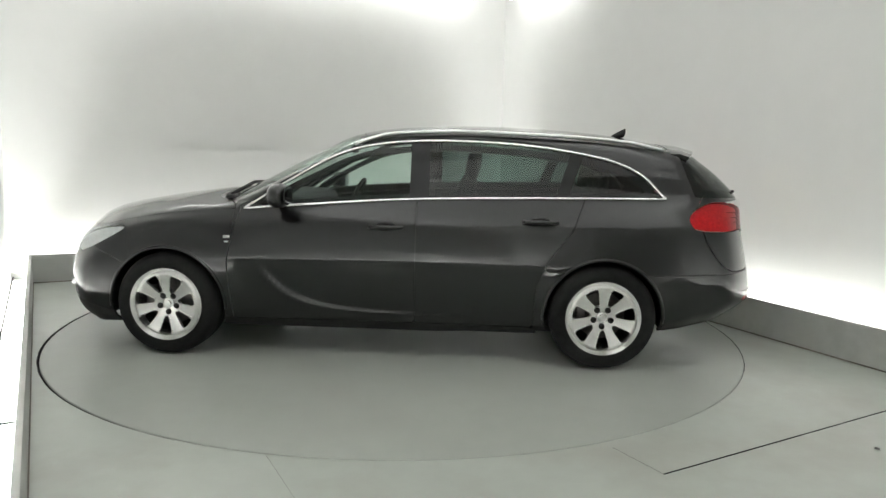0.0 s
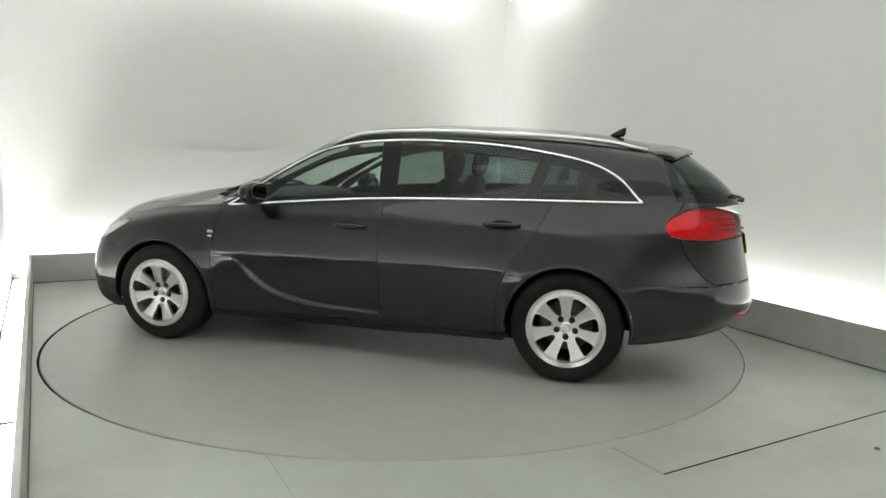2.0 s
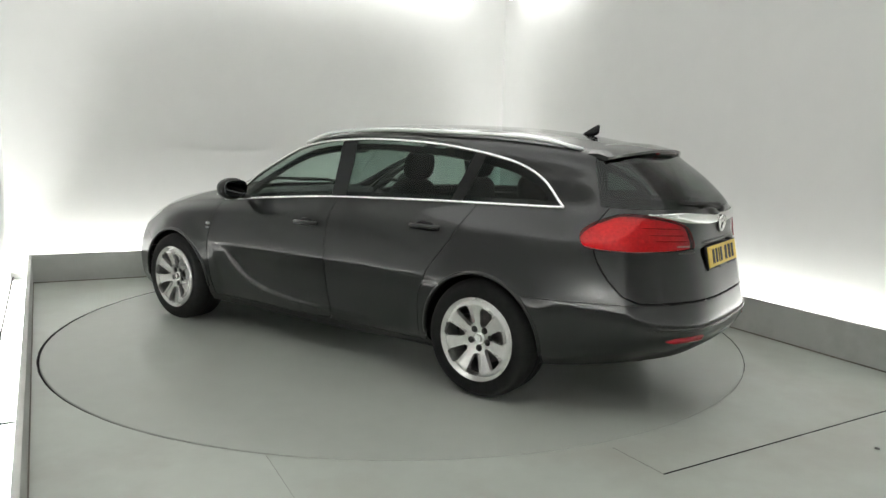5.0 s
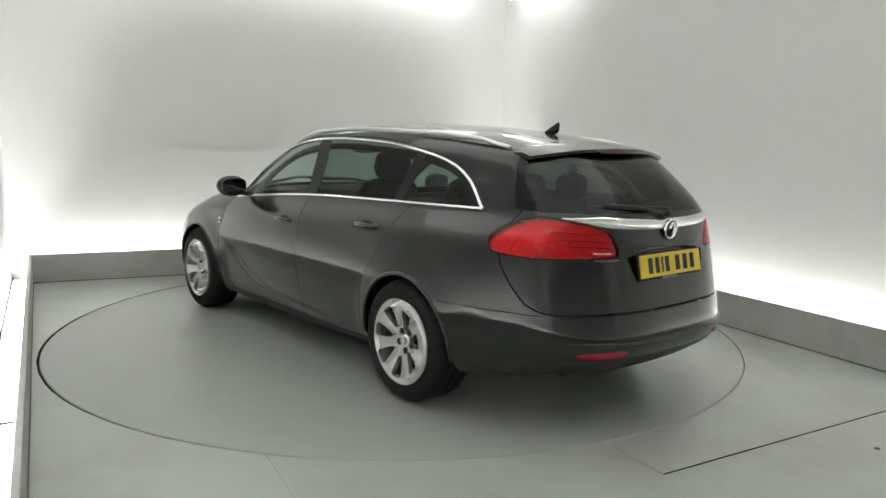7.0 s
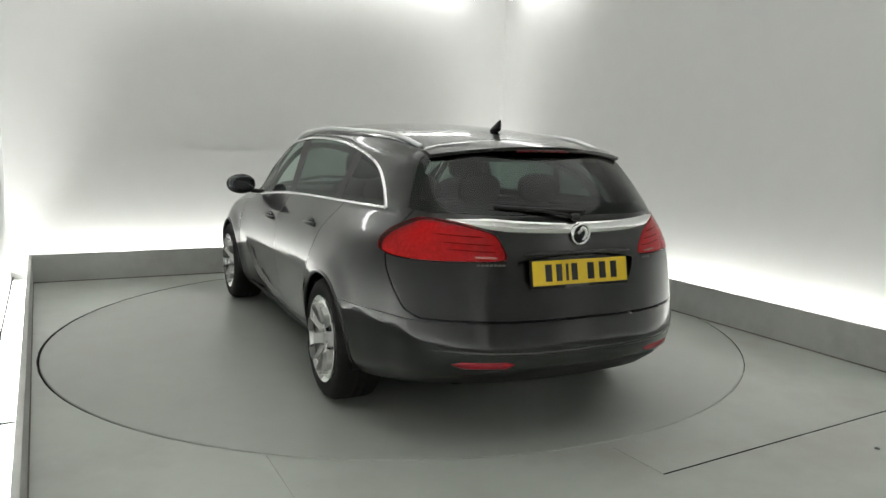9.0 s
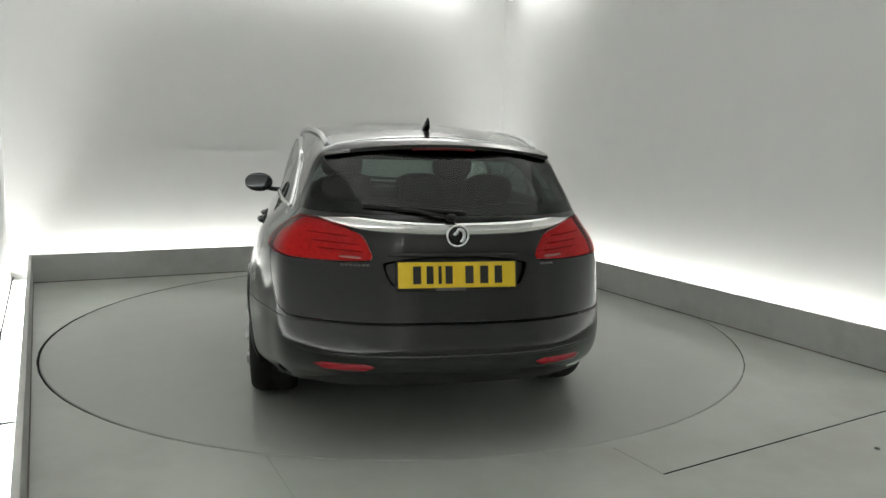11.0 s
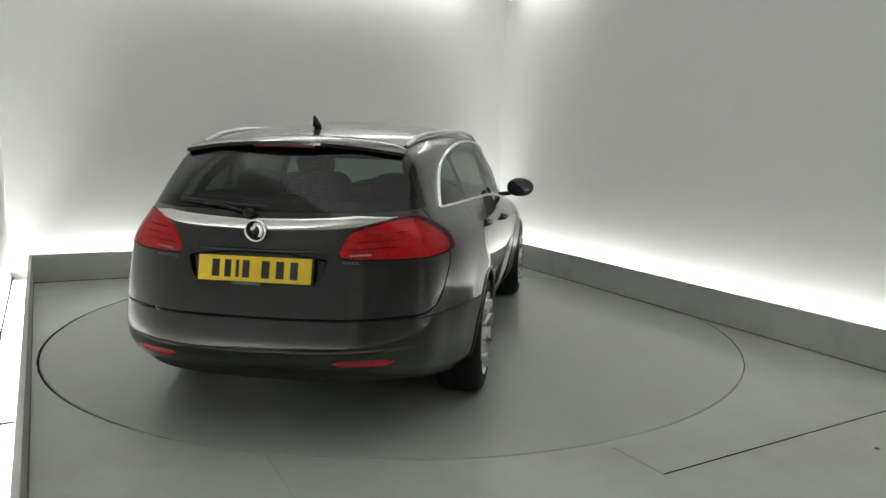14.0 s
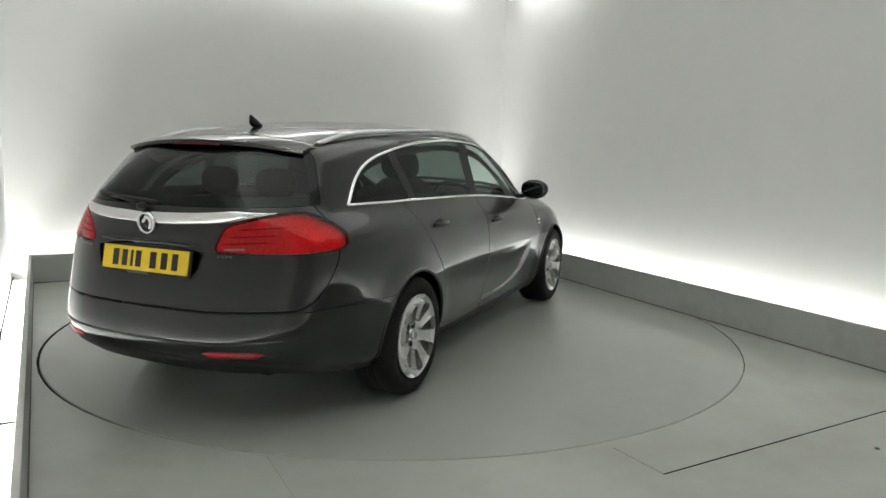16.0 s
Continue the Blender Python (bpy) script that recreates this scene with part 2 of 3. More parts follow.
    # bolt head in the floor
    bolt = lathe([(0.001, 0.004), (0.009, 0.004), (0.012, 0.0), (0.012, -0.01)], 12)
    bolt.transform(pose(2.247, -2.333, 0, 90, 0, 0))
    tagged(link_mesh("floor_bolt", bolt, STEEL, smooth=True), "small dark steel bolt set in the floor", "bolt")
    # dark line for the seam at the wall's foot, added as a thin tube
    cable = sweep([(-3.60, 1.40, 0.046), (-3.1, 0.35, 0.046), (-2.62, -0.66, 0.046), (-2.2, -1.54, 0.046)], 0.008, 0.008, n=6)
    tagged(link_mesh("power_cable", cable, JOINT, smooth=True), "thin dark cable lying in the skirting trough", "cable")


TABLE_R = 2.44
SEAMS = [((-0.581, -2.381), (-0.20, -3.2), 0.0004), ((0.992, -2.315), (1.131, -2.588), 0.0012), ((1.131, -2.588), (3.0, -1.66), 0.0048)]


def floor():
    """The floor round the turntable, with its open joints, as one sheet over a dark base."""
    from mathutils.geometry import delaunay_2d_cdt
    pts, edges = [], []

    def ring(ps):
        k = len(pts)
        pts.extend(Vector(p) for p in ps)
        edges.extend((k + i, k + (i + 1) % len(ps)) for i in range(len(ps)))

    outer = WALL_OUT
    ring(outer)
    n = 180
    ring([((TABLE_R + 0.009) * math.cos(2 * math.pi * i / n) + 0.010, (TABLE_R + 0.009) * math.sin(2 * math.pi * i / n) - 0.004) for i in range(n)])
    slots = []
    for a, b, wide in SEAMS:
        a, b = Vector(a), Vector(b)
        d = (b - a).normalized()
        w = Vector((-d.y, d.x)) * wide
        slots.append((a, d, (b - a).length, wide))
        ring([a - w, b - w, b + w, a + w])
    vs, es, fs, *_ = delaunay_2d_cdt(pts, edges, [], 0, 1e-5)
    bm = bmesh.new()
    bv = [bm.verts.new((*v, 0)) for v in vs]
    for f in fs:
        c = sum((vs[i] for i in f), Vector((0, 0))) / len(f)
        if (c + Vector((-0.010, 0.004))).length < TABLE_R + 0.007:
            continue
        if any(0 < (c - a).dot(d) < length and abs((c - a).x * d.y - (c - a).y * d.x) < wide for a, d, length, wide in slots):
            continue
        bm.faces.new([bv[i] for i in f])
    bmesh.ops.delete(bm, geom=[v for v in bm.verts if not v.link_faces], context="VERTS")
    bmesh.ops.recalc_face_normals(bm, faces=bm.faces)
    if sum(f.normal.z for f in bm.faces) < 0:
        bmesh.ops.reverse_faces(bm, faces=bm.faces)
    rim = [e for e in bm.edges if e.is_boundary]
    ext = bmesh.ops.extrude_edge_only(bm, edges=rim)
    for v in ext["geom"]:
        if isinstance(v, bmesh.types.BMVert):
            v.co.z = -0.02
    bm.normal_update()
    for f in bm.faces:
        f.material_index = 1 if abs(f.normal.z) < 0.5 else 0
    sheet = link_mesh("floor", bm, FLOORPAINT)
    sheet.data.materials.append(JOINT)
    tagged(sheet, "grey satin painted studio floor with open joints", "floor", kind="structure")
    tagged(link_mesh("ground", slab(*WALL_OUT, -0.1, -0.02), JOINT), "dark base under the studio floor", "ground", kind="structure")


def turntable():
    bm = lathe([(0.0001, -0.015), (0.0001, 0.0), (TABLE_R * 0.5, 0.0), (TABLE_R - 0.004, 0.0), (TABLE_R, -0.004), (TABLE_R, -0.018)], 180)
    bm.transform(Matrix.Rotation(radians(90), 4, "X"))
    if sum(f.normal.z for f in bm.faces) < 0:
        bmesh.ops.reverse_faces(bm, faces=bm.faces)
    deck = tagged(link_mesh("turntable", bm, TABLEPAINT), "large round grey turntable set flush in the floor", "turntable")
    band = lathe([(TABLE_R + 0.0005, -0.006), (TABLE_R + 0.003, -0.006), (TABLE_R + 0.003, -0.019), (TABLE_R + 0.0005, -0.019)], 180)
    band.transform(Matrix.Rotation(radians(90), 4, "X"))
    part("edge_band", band, JOINT, deck, "dark steel edge band")
    return deck


studio()
floor()
table = turntable()


# ---- the car: an estate, length along x, its left side towards +y ----
HUB_X, HUB_Y, HUB_Z = 1.3685, 0.899, 0.312
ARCH_R = 0.362

# feature lines of the left half, from the nose's middle round the flank to the middle of the tail
UNDER = [(2.20, 0, .15), (2.10, .42, .15), (1.93, .70, .15), (1.75, .80, .17), (1.37, .80, .20), (.95, .80, .175), (.60, .80, .172), (.10, .80, .172),
         (-.35, .80, .172), (-.90, .80, .20), (-1.37, .80, .22), (-1.75, .80, .23), (-1.98, .72, .255), (-2.13, .64, .28), (-2.28, .40, .29), (-2.32, 0, .29)]
LOWER = [(2.31, 0, 0.24), (2.19, 0.44, 0.24), (1.99, 0.76, 0.24), (1.78, 0.865, 0.25), (1.37, 0.88, 0.27), (0.95, 0.854, 0.27), (0.6, 0.838, 0.27), (0.1, 0.838, 0.27),
         (-0.35, 0.838, 0.27), (-0.9, 0.854, 0.27), (-1.37, 0.885, 0.28), (-1.75, 0.865, 0.31), (-2, 0.79, 0.345), (-2.2, 0.69, 0.365), (-2.38, 0.42, 0.37), (-2.42, 0, 0.37)]
BULGE = [(2.36, 0, 0.4), (2.23, 0.46, 0.4), (2.02, 0.78, 0.41), (1.79, 0.885, 0.42), (1.37, 0.912, 0.43), (0.95, 0.886, 0.42), (0.6, 0.873, 0.42), (0.1, 0.873, 0.42),
         (-0.35, 0.873, 0.42), (-0.9, 0.886, 0.42), (-1.37, 0.915, 0.43), (-1.75, 0.885, 0.45), (-2.01, 0.81, 0.46), (-2.225, 0.708, 0.46), (-2.407, 0.42, 0.46), (-2.442, 0, 0.46)]
WAIST = [(2.34, 0, .54), (2.21, .46, .54), (2.00, .77, .55), (1.78, .88, .57), (1.37, .912, .62), (.95, .902, .62), (.60, .895, .62), (.10, .895, .62),
         (-.35, .895, .62), (-.90, .902, .62), (-1.37, .914, .63), (-1.75, .885, .62), (-2.00, .81, .60), (-2.21, .71, .59), (-2.385, .41, .59), (-2.42, 0, .59)]
SHOULDER = [(2.29, 0, .66), (2.16, .45, .66), (1.95, .74, .67), (1.75, .84, .72), (1.37, .875, .80), (.95, .872, .82), (.60, .872, .83), (.10, .872, .845),
            (-.35, .872, .85), (-.90, .872, .86), (-1.37, .872, .87), (-1.75, .842, .87), (-1.98, .79, .865), (-2.165, .69, .86), (-2.325, .40, .86), (-2.355, 0, .86)]
BELT = [(2.22, 0, 0.745), (2.08, 0.42, 0.75), (1.87, 0.68, 0.775), (1.68, 0.755, 0.822), (1.37, 0.79, 0.877), (0.95, 0.795, 0.915), (0.6, 0.795, 0.955), (0.1, 0.785, 0.995),
        (-0.35, 0.775, 1.02), (-0.9, 0.76, 1.035), (-1.37, 0.74, 1.04), (-1.75, 0.705, 1.04), (-1.96, 0.685, 1.03), (-2.13, 0.61, 1.03), (-2.3, 0.37, 1.03), (-2.335, 0, 1.03)]
GLAZE = [(2.16, 0, 0.805), (2, 0.37, 0.828), (1.81, 0.57, 0.857), (1.62, 0.65, 0.882), (1.35, 0.7, 0.925), (0.98, 0.735, 0.951), (0.56, 0.75, 1.07), (0.08, 0.728, 1.2),
         (-0.35, 0.7, 1.22), (-0.9, 0.69, 1.22), (-1.37, 0.672, 1.21), (-1.75, 0.648, 1.19), (-1.93, 0.62, 1.175), (-2.03, 0.56, 1.175), (-2.18, 0.33, 1.175), (-2.21, 0, 1.175)]
CANT = [(2.08, 0, 0.848), (1.9, 0.3, 0.879), (1.72, 0.44, 0.908), (1.55, 0.52, 0.928), (1.32, 0.58, 0.959), (1.02, 0.665, 0.964), (0.54, 0.685, 1.177), (0.1, 0.655, 1.352),
        (-0.35, 0.638, 1.388), (-0.9, 0.618, 1.378), (-1.37, 0.602, 1.352), (-1.75, 0.578, 1.315), (-1.86, 0.555, 1.302), (-1.925, 0.5, 1.295), (-2.02, 0.31, 1.298), (-2.045, 0, 1.302)]
CROWN = [(2, 0, 0.875), (1.81, 0.18, 0.911), (1.63, 0.26, 0.94), (1.49, 0.31, 0.96), (1.3, 0.35, 0.986), (1.085, 0.42, 0.986), (0.585, 0.45, 1.216), (0.18, 0.45, 1.404),
         (-0.35, 0.44, 1.458), (-0.9, 0.43, 1.45), (-1.37, 0.42, 1.42), (-1.75, 0.4, 1.37), (-1.88, 0.38, 1.342), (-1.94, 0.36, 1.33), (-1.985, 0.24, 1.332), (-2.005, 0, 1.336)]
CENTRE = [(1.92, 0, 0.896), (1.74, 0, 0.929), (1.59, 0, 0.956), (1.46, 0, 0.975), (1.3, 0, 0.994), (1.125, 0, 0.996), (0.65, 0, 1.236), (0.235, 0, 1.424),
         (-0.35, 0, 1.483), (-0.9, 0, 1.48), (-1.37, 0, 1.452), (-1.75, 0, 1.397), (-1.88, 0, 1.37), (-1.93, 0, 1.355), (-1.96, 0, 1.347), (-1.985, 0, 1.342)]


def catmull(p, t):
    """Smooth curve through the rows of p at the parameter t (0 to len - 1)."""
    i = min(int(t), len(p) - 2)
    f = t - i
    a, b = p[i], p[i + 1]
    z = 2 * a - b if i == 0 else p[i - 1]
    c = 2 * b - a if i + 2 >= len(p) else p[i + 2]
    return 0.5 * ((2 * a) + (b - z) * f + (2 * z - 5 * a + 4 * b - c) * f * f + (3 * a - z - 3 * b + c) * f ** 3)


def seg_dist(px, pz, poly, closed=True):
    best = 1e9
    n = len(poly)
    for i in range(n if closed else n - 1):
        ax, az = poly[i]
        bx, bz = poly[(i + 1) % n]
        dx, dz = bx - ax, bz - az
        t = max(0, min(1, ((px - ax) * dx + (pz - az) * dz) / (dx * dx + dz * dz + 1e-12)))
        best = min(best, (px - ax - t * dx) ** 2 + (pz - az - t * dz) ** 2)
    return math.sqrt(best)


def signed(px, pz, poly):
    """Distance to a closed outline, negative inside."""
    inside = False
    n = len(poly)
    for i in range(n):
        ax, az = poly[i]
        bx, bz = poly[(i + 1) % n]
        if (az > pz) != (bz > pz) and px < (bx - ax) * (pz - az) / (bz - az) + ax:
            inside = not inside
    d = seg_dist(px, pz, poly)
    return -d if inside else d


def rounded(poly, times=3):
    """Corner cutting: rounds an outline."""
    for _ in range(times):
        out = []
        for i in range(len(poly)):
            a, b = poly[i], poly[(i + 1) % len(poly)]
            out.append((a[0] * .75 + b[0] * .25, a[1] * .75 + b[1] * .25))
            out.append((a[0] * .25 + b[0] * .75, a[1] * .25 + b[1] * .75))
        poly = out
    return poly


def smooth_line(points, n=60):
    p = np.array(points, float)
    return [tuple(float(v) for v in catmull(p, (len(p) - 1) * i / n)) for i in range(n + 1)]


# sweeping blade pressed into the doors behind the front wheel
BLADE = smooth_line([(.835, .70), (.795, .60), (.725, .50), (.61, .40), (.45, .335), (.20, .298), (-.30, .278), (-.98, .272)], 48)
BLADE_AREA = BLADE + [(-.98, .75), (.835, .75)]


def press(x, y, z):
    """Depth of the pressings in the flank."""
    depth = 0.0
    fade = max(0, min(1, (x + .62) / 1.0))
    if -1.05 < x < 1.0 and .25 < z < .8:
        d = -signed(x, z, BLADE_AREA)
        if d > 0:
            e = seg_dist(x, z, BLADE, False)
            k = min(1, e / .020)
            depth += .016 * k * k * (3 - 2 * k) * max(0, 1 - e / .24) * fade * max(0, min(1, (.60 - z) / .08))
    if -1.0 < x < 1.0 and .25 < z < .72:
        # raised lip along the blade's edge
        e = seg_dist(x, z, BLADE, False)
        depth -= .004 * math.exp(-(e / .013) ** 2) * fade * max(0, min(1, (.60 - z) / .08))
    return depth


def shell():
    """The left half of the outer skin as quads; a corner is (x, y, z, column, row)."""
    net = np.array([UNDER, LOWER, BULGE, WAIST, SHOULDER, BELT, GLAZE, CANT, CROWN, CENTRE], float)
    nu, nv = 13, 13
    us = [i / nu for i in range(15 * nu + 1)]
    vs = [i / nv for i in range(9 * nv + 1)]
    # the skin runs on past the middle as its own mirror image
    flip_y = np.array([1, -1, 1])
    net = np.concatenate([net[:, 1:2] * flip_y, net, net[:, -2:-1] * flip_y], axis=1)
    rows = np.array([[catmull(net[r], u + 1) for u in us] for r in range(10)])
    rows = np.concatenate([rows, rows[-2:-1] * flip_y])
    grid = []
    for iu, u in enumerate(us):
        col = rows[:, iu]
        line = []
        for v in vs:
            x, y, z = catmull(col, v)
            y = max(0.0, y) if 0 < iu < len(us) - 1 and v < 9 else 0.0
            if .5 < y and v < 5:
                y -= press(x, y, z)
                # flares round the wheel arches
                for hx in (HUB_X, -HUB_X):
                    k = 1 - (math.hypot(x - hx, z - HUB_Z) - ARCH_R) / .15
                    if 0 < k:
                        k = min(1, k)
                        y += (.020 if hx > 0 else .013) * k * k * (3 - 2 * k) * (1 if x * hx > 0 else 0) * max(0, min(1, (1.92 - abs(x)) / .25))
                # crisp character line along the flank
                y += .0035 * max(0, 1 - (v - 3) / .5 if v > 3 else 1 - (3 - v) / .1) * max(0, min(1, (u - 4.0) / .6, (10.4 - u) / .6))
            line.append((float(x), float(y), float(z), u, v))
        grid.append(line)
    return [(grid[i][j], grid[i + 1][j], grid[i + 1][j + 1], grid[i][j + 1]) for i in range(len(us) - 1) for j in range(len(vs) - 1)]


def clip(faces, value, level, keep_below):
    out, cache = [], {}

    def val(p):
        if p not in cache:
            cache[p] = value(*p) - level
        return cache[p]

    for f in faces:
        d = [val(p) if keep_below else -val(p) for p in f]
        if max(d) <= 0:
            out.append(f)
            continue
        if min(d) >= 0:
            continue
        g = []
        for i in range(len(f)):
            j = (i + 1) % len(f)
            if d[i] <= 0:
                g.append(f[i])
            if (d[i] < 0) != (d[j] < 0) and d[i] != d[j]:
                t = d[i] / (d[i] - d[j])
                if 1e-6 < t < 1 - 1e-6:
                    g.append(tuple(a + (b - a) * t for a, b in zip(f[i], f[j])))
        if len(g) > 2:
            out.append(tuple(g))
    return out


def take(faces, value, gap=.0022):
    """Cuts a panel out of the skin: the panel and the rest, with an open joint between."""
    return clip(faces, value, -gap, True), clip(faces, value, gap, False)


def panel(faces, depth=.014, both=False, flip=False, lift=0.0):
    """A pressed panel with turned-in edges."""
    bm = bmesh.new()
    cache = {}

    def vert(p, s):
        k = (round(p[0], 5), round(p[1] * s, 5), round(p[2], 5))
        if k not in cache:
            cache[k] = bm.verts.new(k)
        return cache[k]

    for s in ((1, -1) if both else ((-1,) if flip else (1,))):
        for f in faces:
            vs = []
            for p in f:
                v = vert(p, s)
                if v not in vs:
                    vs.append(v)
            if len(vs) < 3:
                continue
            try:
                bm.faces.new(vs if s > 0 else vs[::-1])
            except ValueError:
                pass
    bmesh.ops.remove_doubles(bm, verts=bm.verts, dist=.0004)
    bmesh.ops.dissolve_degenerate(bm, edges=bm.edges, dist=.0002)
    bm.normal_update()
    if lift:
        for v in bm.verts:
            v.co += v.normal * lift
    if depth:
        rim = [e for e in bm.edges if e.is_boundary]
        for e in rim:
            e.smooth = False
        normals = {v: v.normal.copy() for e in rim for v in e.verts}
        ext = bmesh.ops.extrude_edge_only(bm, edges=rim)
        for e in ext["geom"]:
            if isinstance(e, bmesh.types.BMVert):
                src = min((o.other_vert(e) for o in e.link_edges), key=lambda q: (q.co - e.co).length)
                e.co = e.co - normals.get(src, src.normal) * depth
        bmesh.ops.recalc_face_normals(bm, faces=bm.faces)
    return bm


DLO = smooth_line([(.90, .925), (.62, 1.108), (.318, 1.275), (.06, 1.345), (-.30, 1.375), (-.70, 1.368), (-1.05, 1.338), (-1.40, 1.275), (-1.60, 1.19), (-1.72, 1.075), (-1.755, 1.045)], 80)
DLO_BASE = smooth_line([(-1.755, 1.045), (-1.20, 1.038), (-.60, 1.025), (-.10, 1.006), (.45, .965), (.90, .925)], 40)
DLO_AREA = DLO + DLO_BASE[1:-1]

FRONT_DOOR = [(.955, .225), (.985, .60), (.925, .90), (.93, .94), (.62, 1.128), (.318, 1.295), (.06, 1.366), (-.20, 1.39), (-.20, .225)]
REAR_DOOR = [(-.20, .225), (-.20, 1.39), (-.70, 1.388), (-1.05, 1.36), (-1.20, 1.20), (-1.255, 1.05), (-1.16, .84), (-1.02, .66), (-.955, .50), (-.94, .225)]


def build_car(root):
    skin = shell()
    # wheel arches
    for hx in (HUB_X, -HUB_X):
        skin = clip(skin, lambda x, y, z, c, r: math.hypot(x - hx, z - HUB_Z) - ARCH_R if r < 6 and y > .4 else .5, 0, False)
    # glazing
    dlo, skin = take(skin, lambda x, y, z, c, r: signed(x, z, DLO_AREA) if r > 3.5 and 4.5 < c < 12.6 and r < 8 else .3, .001)
    panes = {}
    panes["front_door_glass"] = clip(dlo, lambda x, y, z, c, r: -.15 - x, 0, True)
    rest = clip(dlo, lambda x, y, z, c, r: x + .27, 0, True)
    panes["rear_door_glass"] = clip(rest, lambda x, y, z, c, r: -1.12 - x - (z - 1.2) * .35, 0, True)
    panes["quarter_glass"] = clip(rest, lambda x, y, z, c, r: x + 1.20 + (z - 1.2) * .35, 0, True)
    pill = clip(clip(dlo, lambda x, y, z, c, r: x + .15, 0, True), lambda x, y, z, c, r: -.27 - x, 0, True)
    cpill = clip(clip(dlo, lambda x, y, z, c, r: x + 1.12 + (z - 1.2) * .35, 0, True), lambda x, y, z, c, r: -1.20 - x - (z - 1.2) * .35, 0, True)
    ws = lambda x, y, z, c, r: max((7.12 - r) * .25, (5.12 - c) * .45, (c - 6.9) * .45)
    screen, skin = take(skin, ws, .001)
    BACK = rounded([(-.2, 1.052), (.60, 1.052), (.72, 1.066), (.72, 1.17), (.66, 1.32), (.48, 1.335), (-.2, 1.335)], 1)
    back_value = lambda x, y, z, c, r: max(signed(y, z, BACK), x + 1.845 + (1.33 - z) * .36) if c > 10.8 and r < 8.1 else .3
    rearglass, skin = take(skin, back_value, .001)
    # lamps
    TAILSIDE = rounded([(11.52, .915), (11.62, .962), (12.0, 1.002), (12.4, 1.028), (12.75, 1.034), (13.2, 1.026), (13.62, 1.000), (13.94, .968), (14.02, .925), (14.12, .868), (14.06, .852), (13.0, .850), (11.74, .860)], 1)
    tail, skin = take(skin, lambda x, y, z, c, r: signed(c, z, TAILSIDE) * .25 if c > 10.5 else .3, .0006)
    HEAD = rounded([(1.63, .80), (1.80, .79), (2.02, .735), (2.16, .66), (2.10, .60), (2.00, .615), (1.84, .68)], 2)
    head, skin = take(skin, lambda x, y, z, c, r: signed(x, z, HEAD) if c < 4 and y > .40 else .3, .0015)
    FOG = rounded([(2.01, .315), (2.20, .315), (2.25, .43), (2.16, .455), (2.06, .43)], 2)
    fog, skin = take(skin, lambda x, y, z, c, r: signed(x, z, FOG) if c < 3 and y > .5 else .3, .0015)
    GRILLE = rounded([(-.3, .44), (.34, .46), (.42, .66), (-.3, .67)], 2)
    grille, skin = take(skin, lambda x, y, z, c, r: signed(y, z, GRILLE) if c < 2 and x > 2 else .3, .0015)
    # plate recess
    NICHE = rounded([(-.5, .735), (.255, .735), (.30, .775), (.325, .872), (-.5, .872)], 1)
    niche, skin = take(skin, lambda x, y, z, c, r: signed(y, z, NICHE) if c > 13 else .3, .004)
    # opening panels
    GATE = [(-1.955, .90), (-1.99, .80), (-2.05, .71), (-2.12, .635), (-2.20, .600), (-2.7, .592), (-2.7, 1.6), (-1.93, 1.6), (-1.875, 1.30), (-1.99, 1.06), (-1.955, 1.0)]
    gate, skin = take(skin, lambda x, y, z, c, r: signed(x, z, GATE) if c > 11.4 and z > .5 else .3, .0035)
    rear_bumper, skin = take(skin, lambda x, y, z, c, r: max(z - .590, x + 1.60) if c > 9.5 else .3, .0015)
    valance, rear_bumper = take(rear_bumper, lambda x, y, z, c, r: max(z - .382 + max(0, y - .45) * .42, (y - .74) * .6), .001)
    fdoor, skin = take(skin, lambda x, y, z, c, r: signed(x, z, FRONT_DOOR) if 4 < c < 11 and r < 7.6 and y > .3 else .3)
    rdoor, skin = take(skin, lambda x, y, z, c, r: signed(x, z, REAR_DOOR) if 4 < c < 11 and r < 7.6 and y > .3 else .3)
    bonnet, skin = take(skin, lambda x, y, z, c, r: max((5.12 - r) * .2, (c - 5.0) * .4, x - 2.15) if c < 5.4 else .3)
    front_bumper, skin = take(skin, lambda x, y, z, c, r: max(1.62 - x, z - .70 + max(0, 2.0 - x) * .35) if c < 4 else .3, .0015)
    roof, skin = take(skin, lambda x, y, z, c, r: max((7.32 - r) * .2, (7.0 - c) * .45, (c - 13.4) * .1) if c > 6.5 else .3, .002)
    sill, skin = take(skin, lambda x, y, z, c, r: max(z - .232, x - 1.1, -1.1 - x) if r < 3 else .3, .0015)
    wing, side = take(skin, lambda x, y, z, c, r: .96 - x, .0015)

    def put(name, faces, mat, label="", depth=.014, lift=0.0, parent=root, both=True):
        return part(name, panel(faces, depth, both, False, lift), mat, parent, label)

    def pair(name, faces, mat, label="", depth=.014, lift=0.0, parents=(root, root)):
        return [part(name, panel(faces, depth, False, k == 1, lift), mat, parents[k], label) for k in (0, 1)]

    put("roof", roof, PAINT, "dark grey metallic roof panel")
    put("bonnet", bonnet, PAINT, "dark grey metallic bonnet")
    splitter, front_bumper = take(front_bumper, lambda x, y, z, c, r: z - .30 + max(0, 2.0 - x) * .15, .001)
    put("splitter", splitter, BLACK, "black plastic lower edge of the front bumper")
    put("front_bumper", front_bumper, PAINT, "dark grey front bumper")
    put("rear_bumper", rear_bumper, PAINT, "dark grey rear bumper")
    put("valance", valance, BLACK, "black plastic lower valance")
    hatch = put("tailgate", gate, PAINT, "dark grey tailgate with chrome bar")
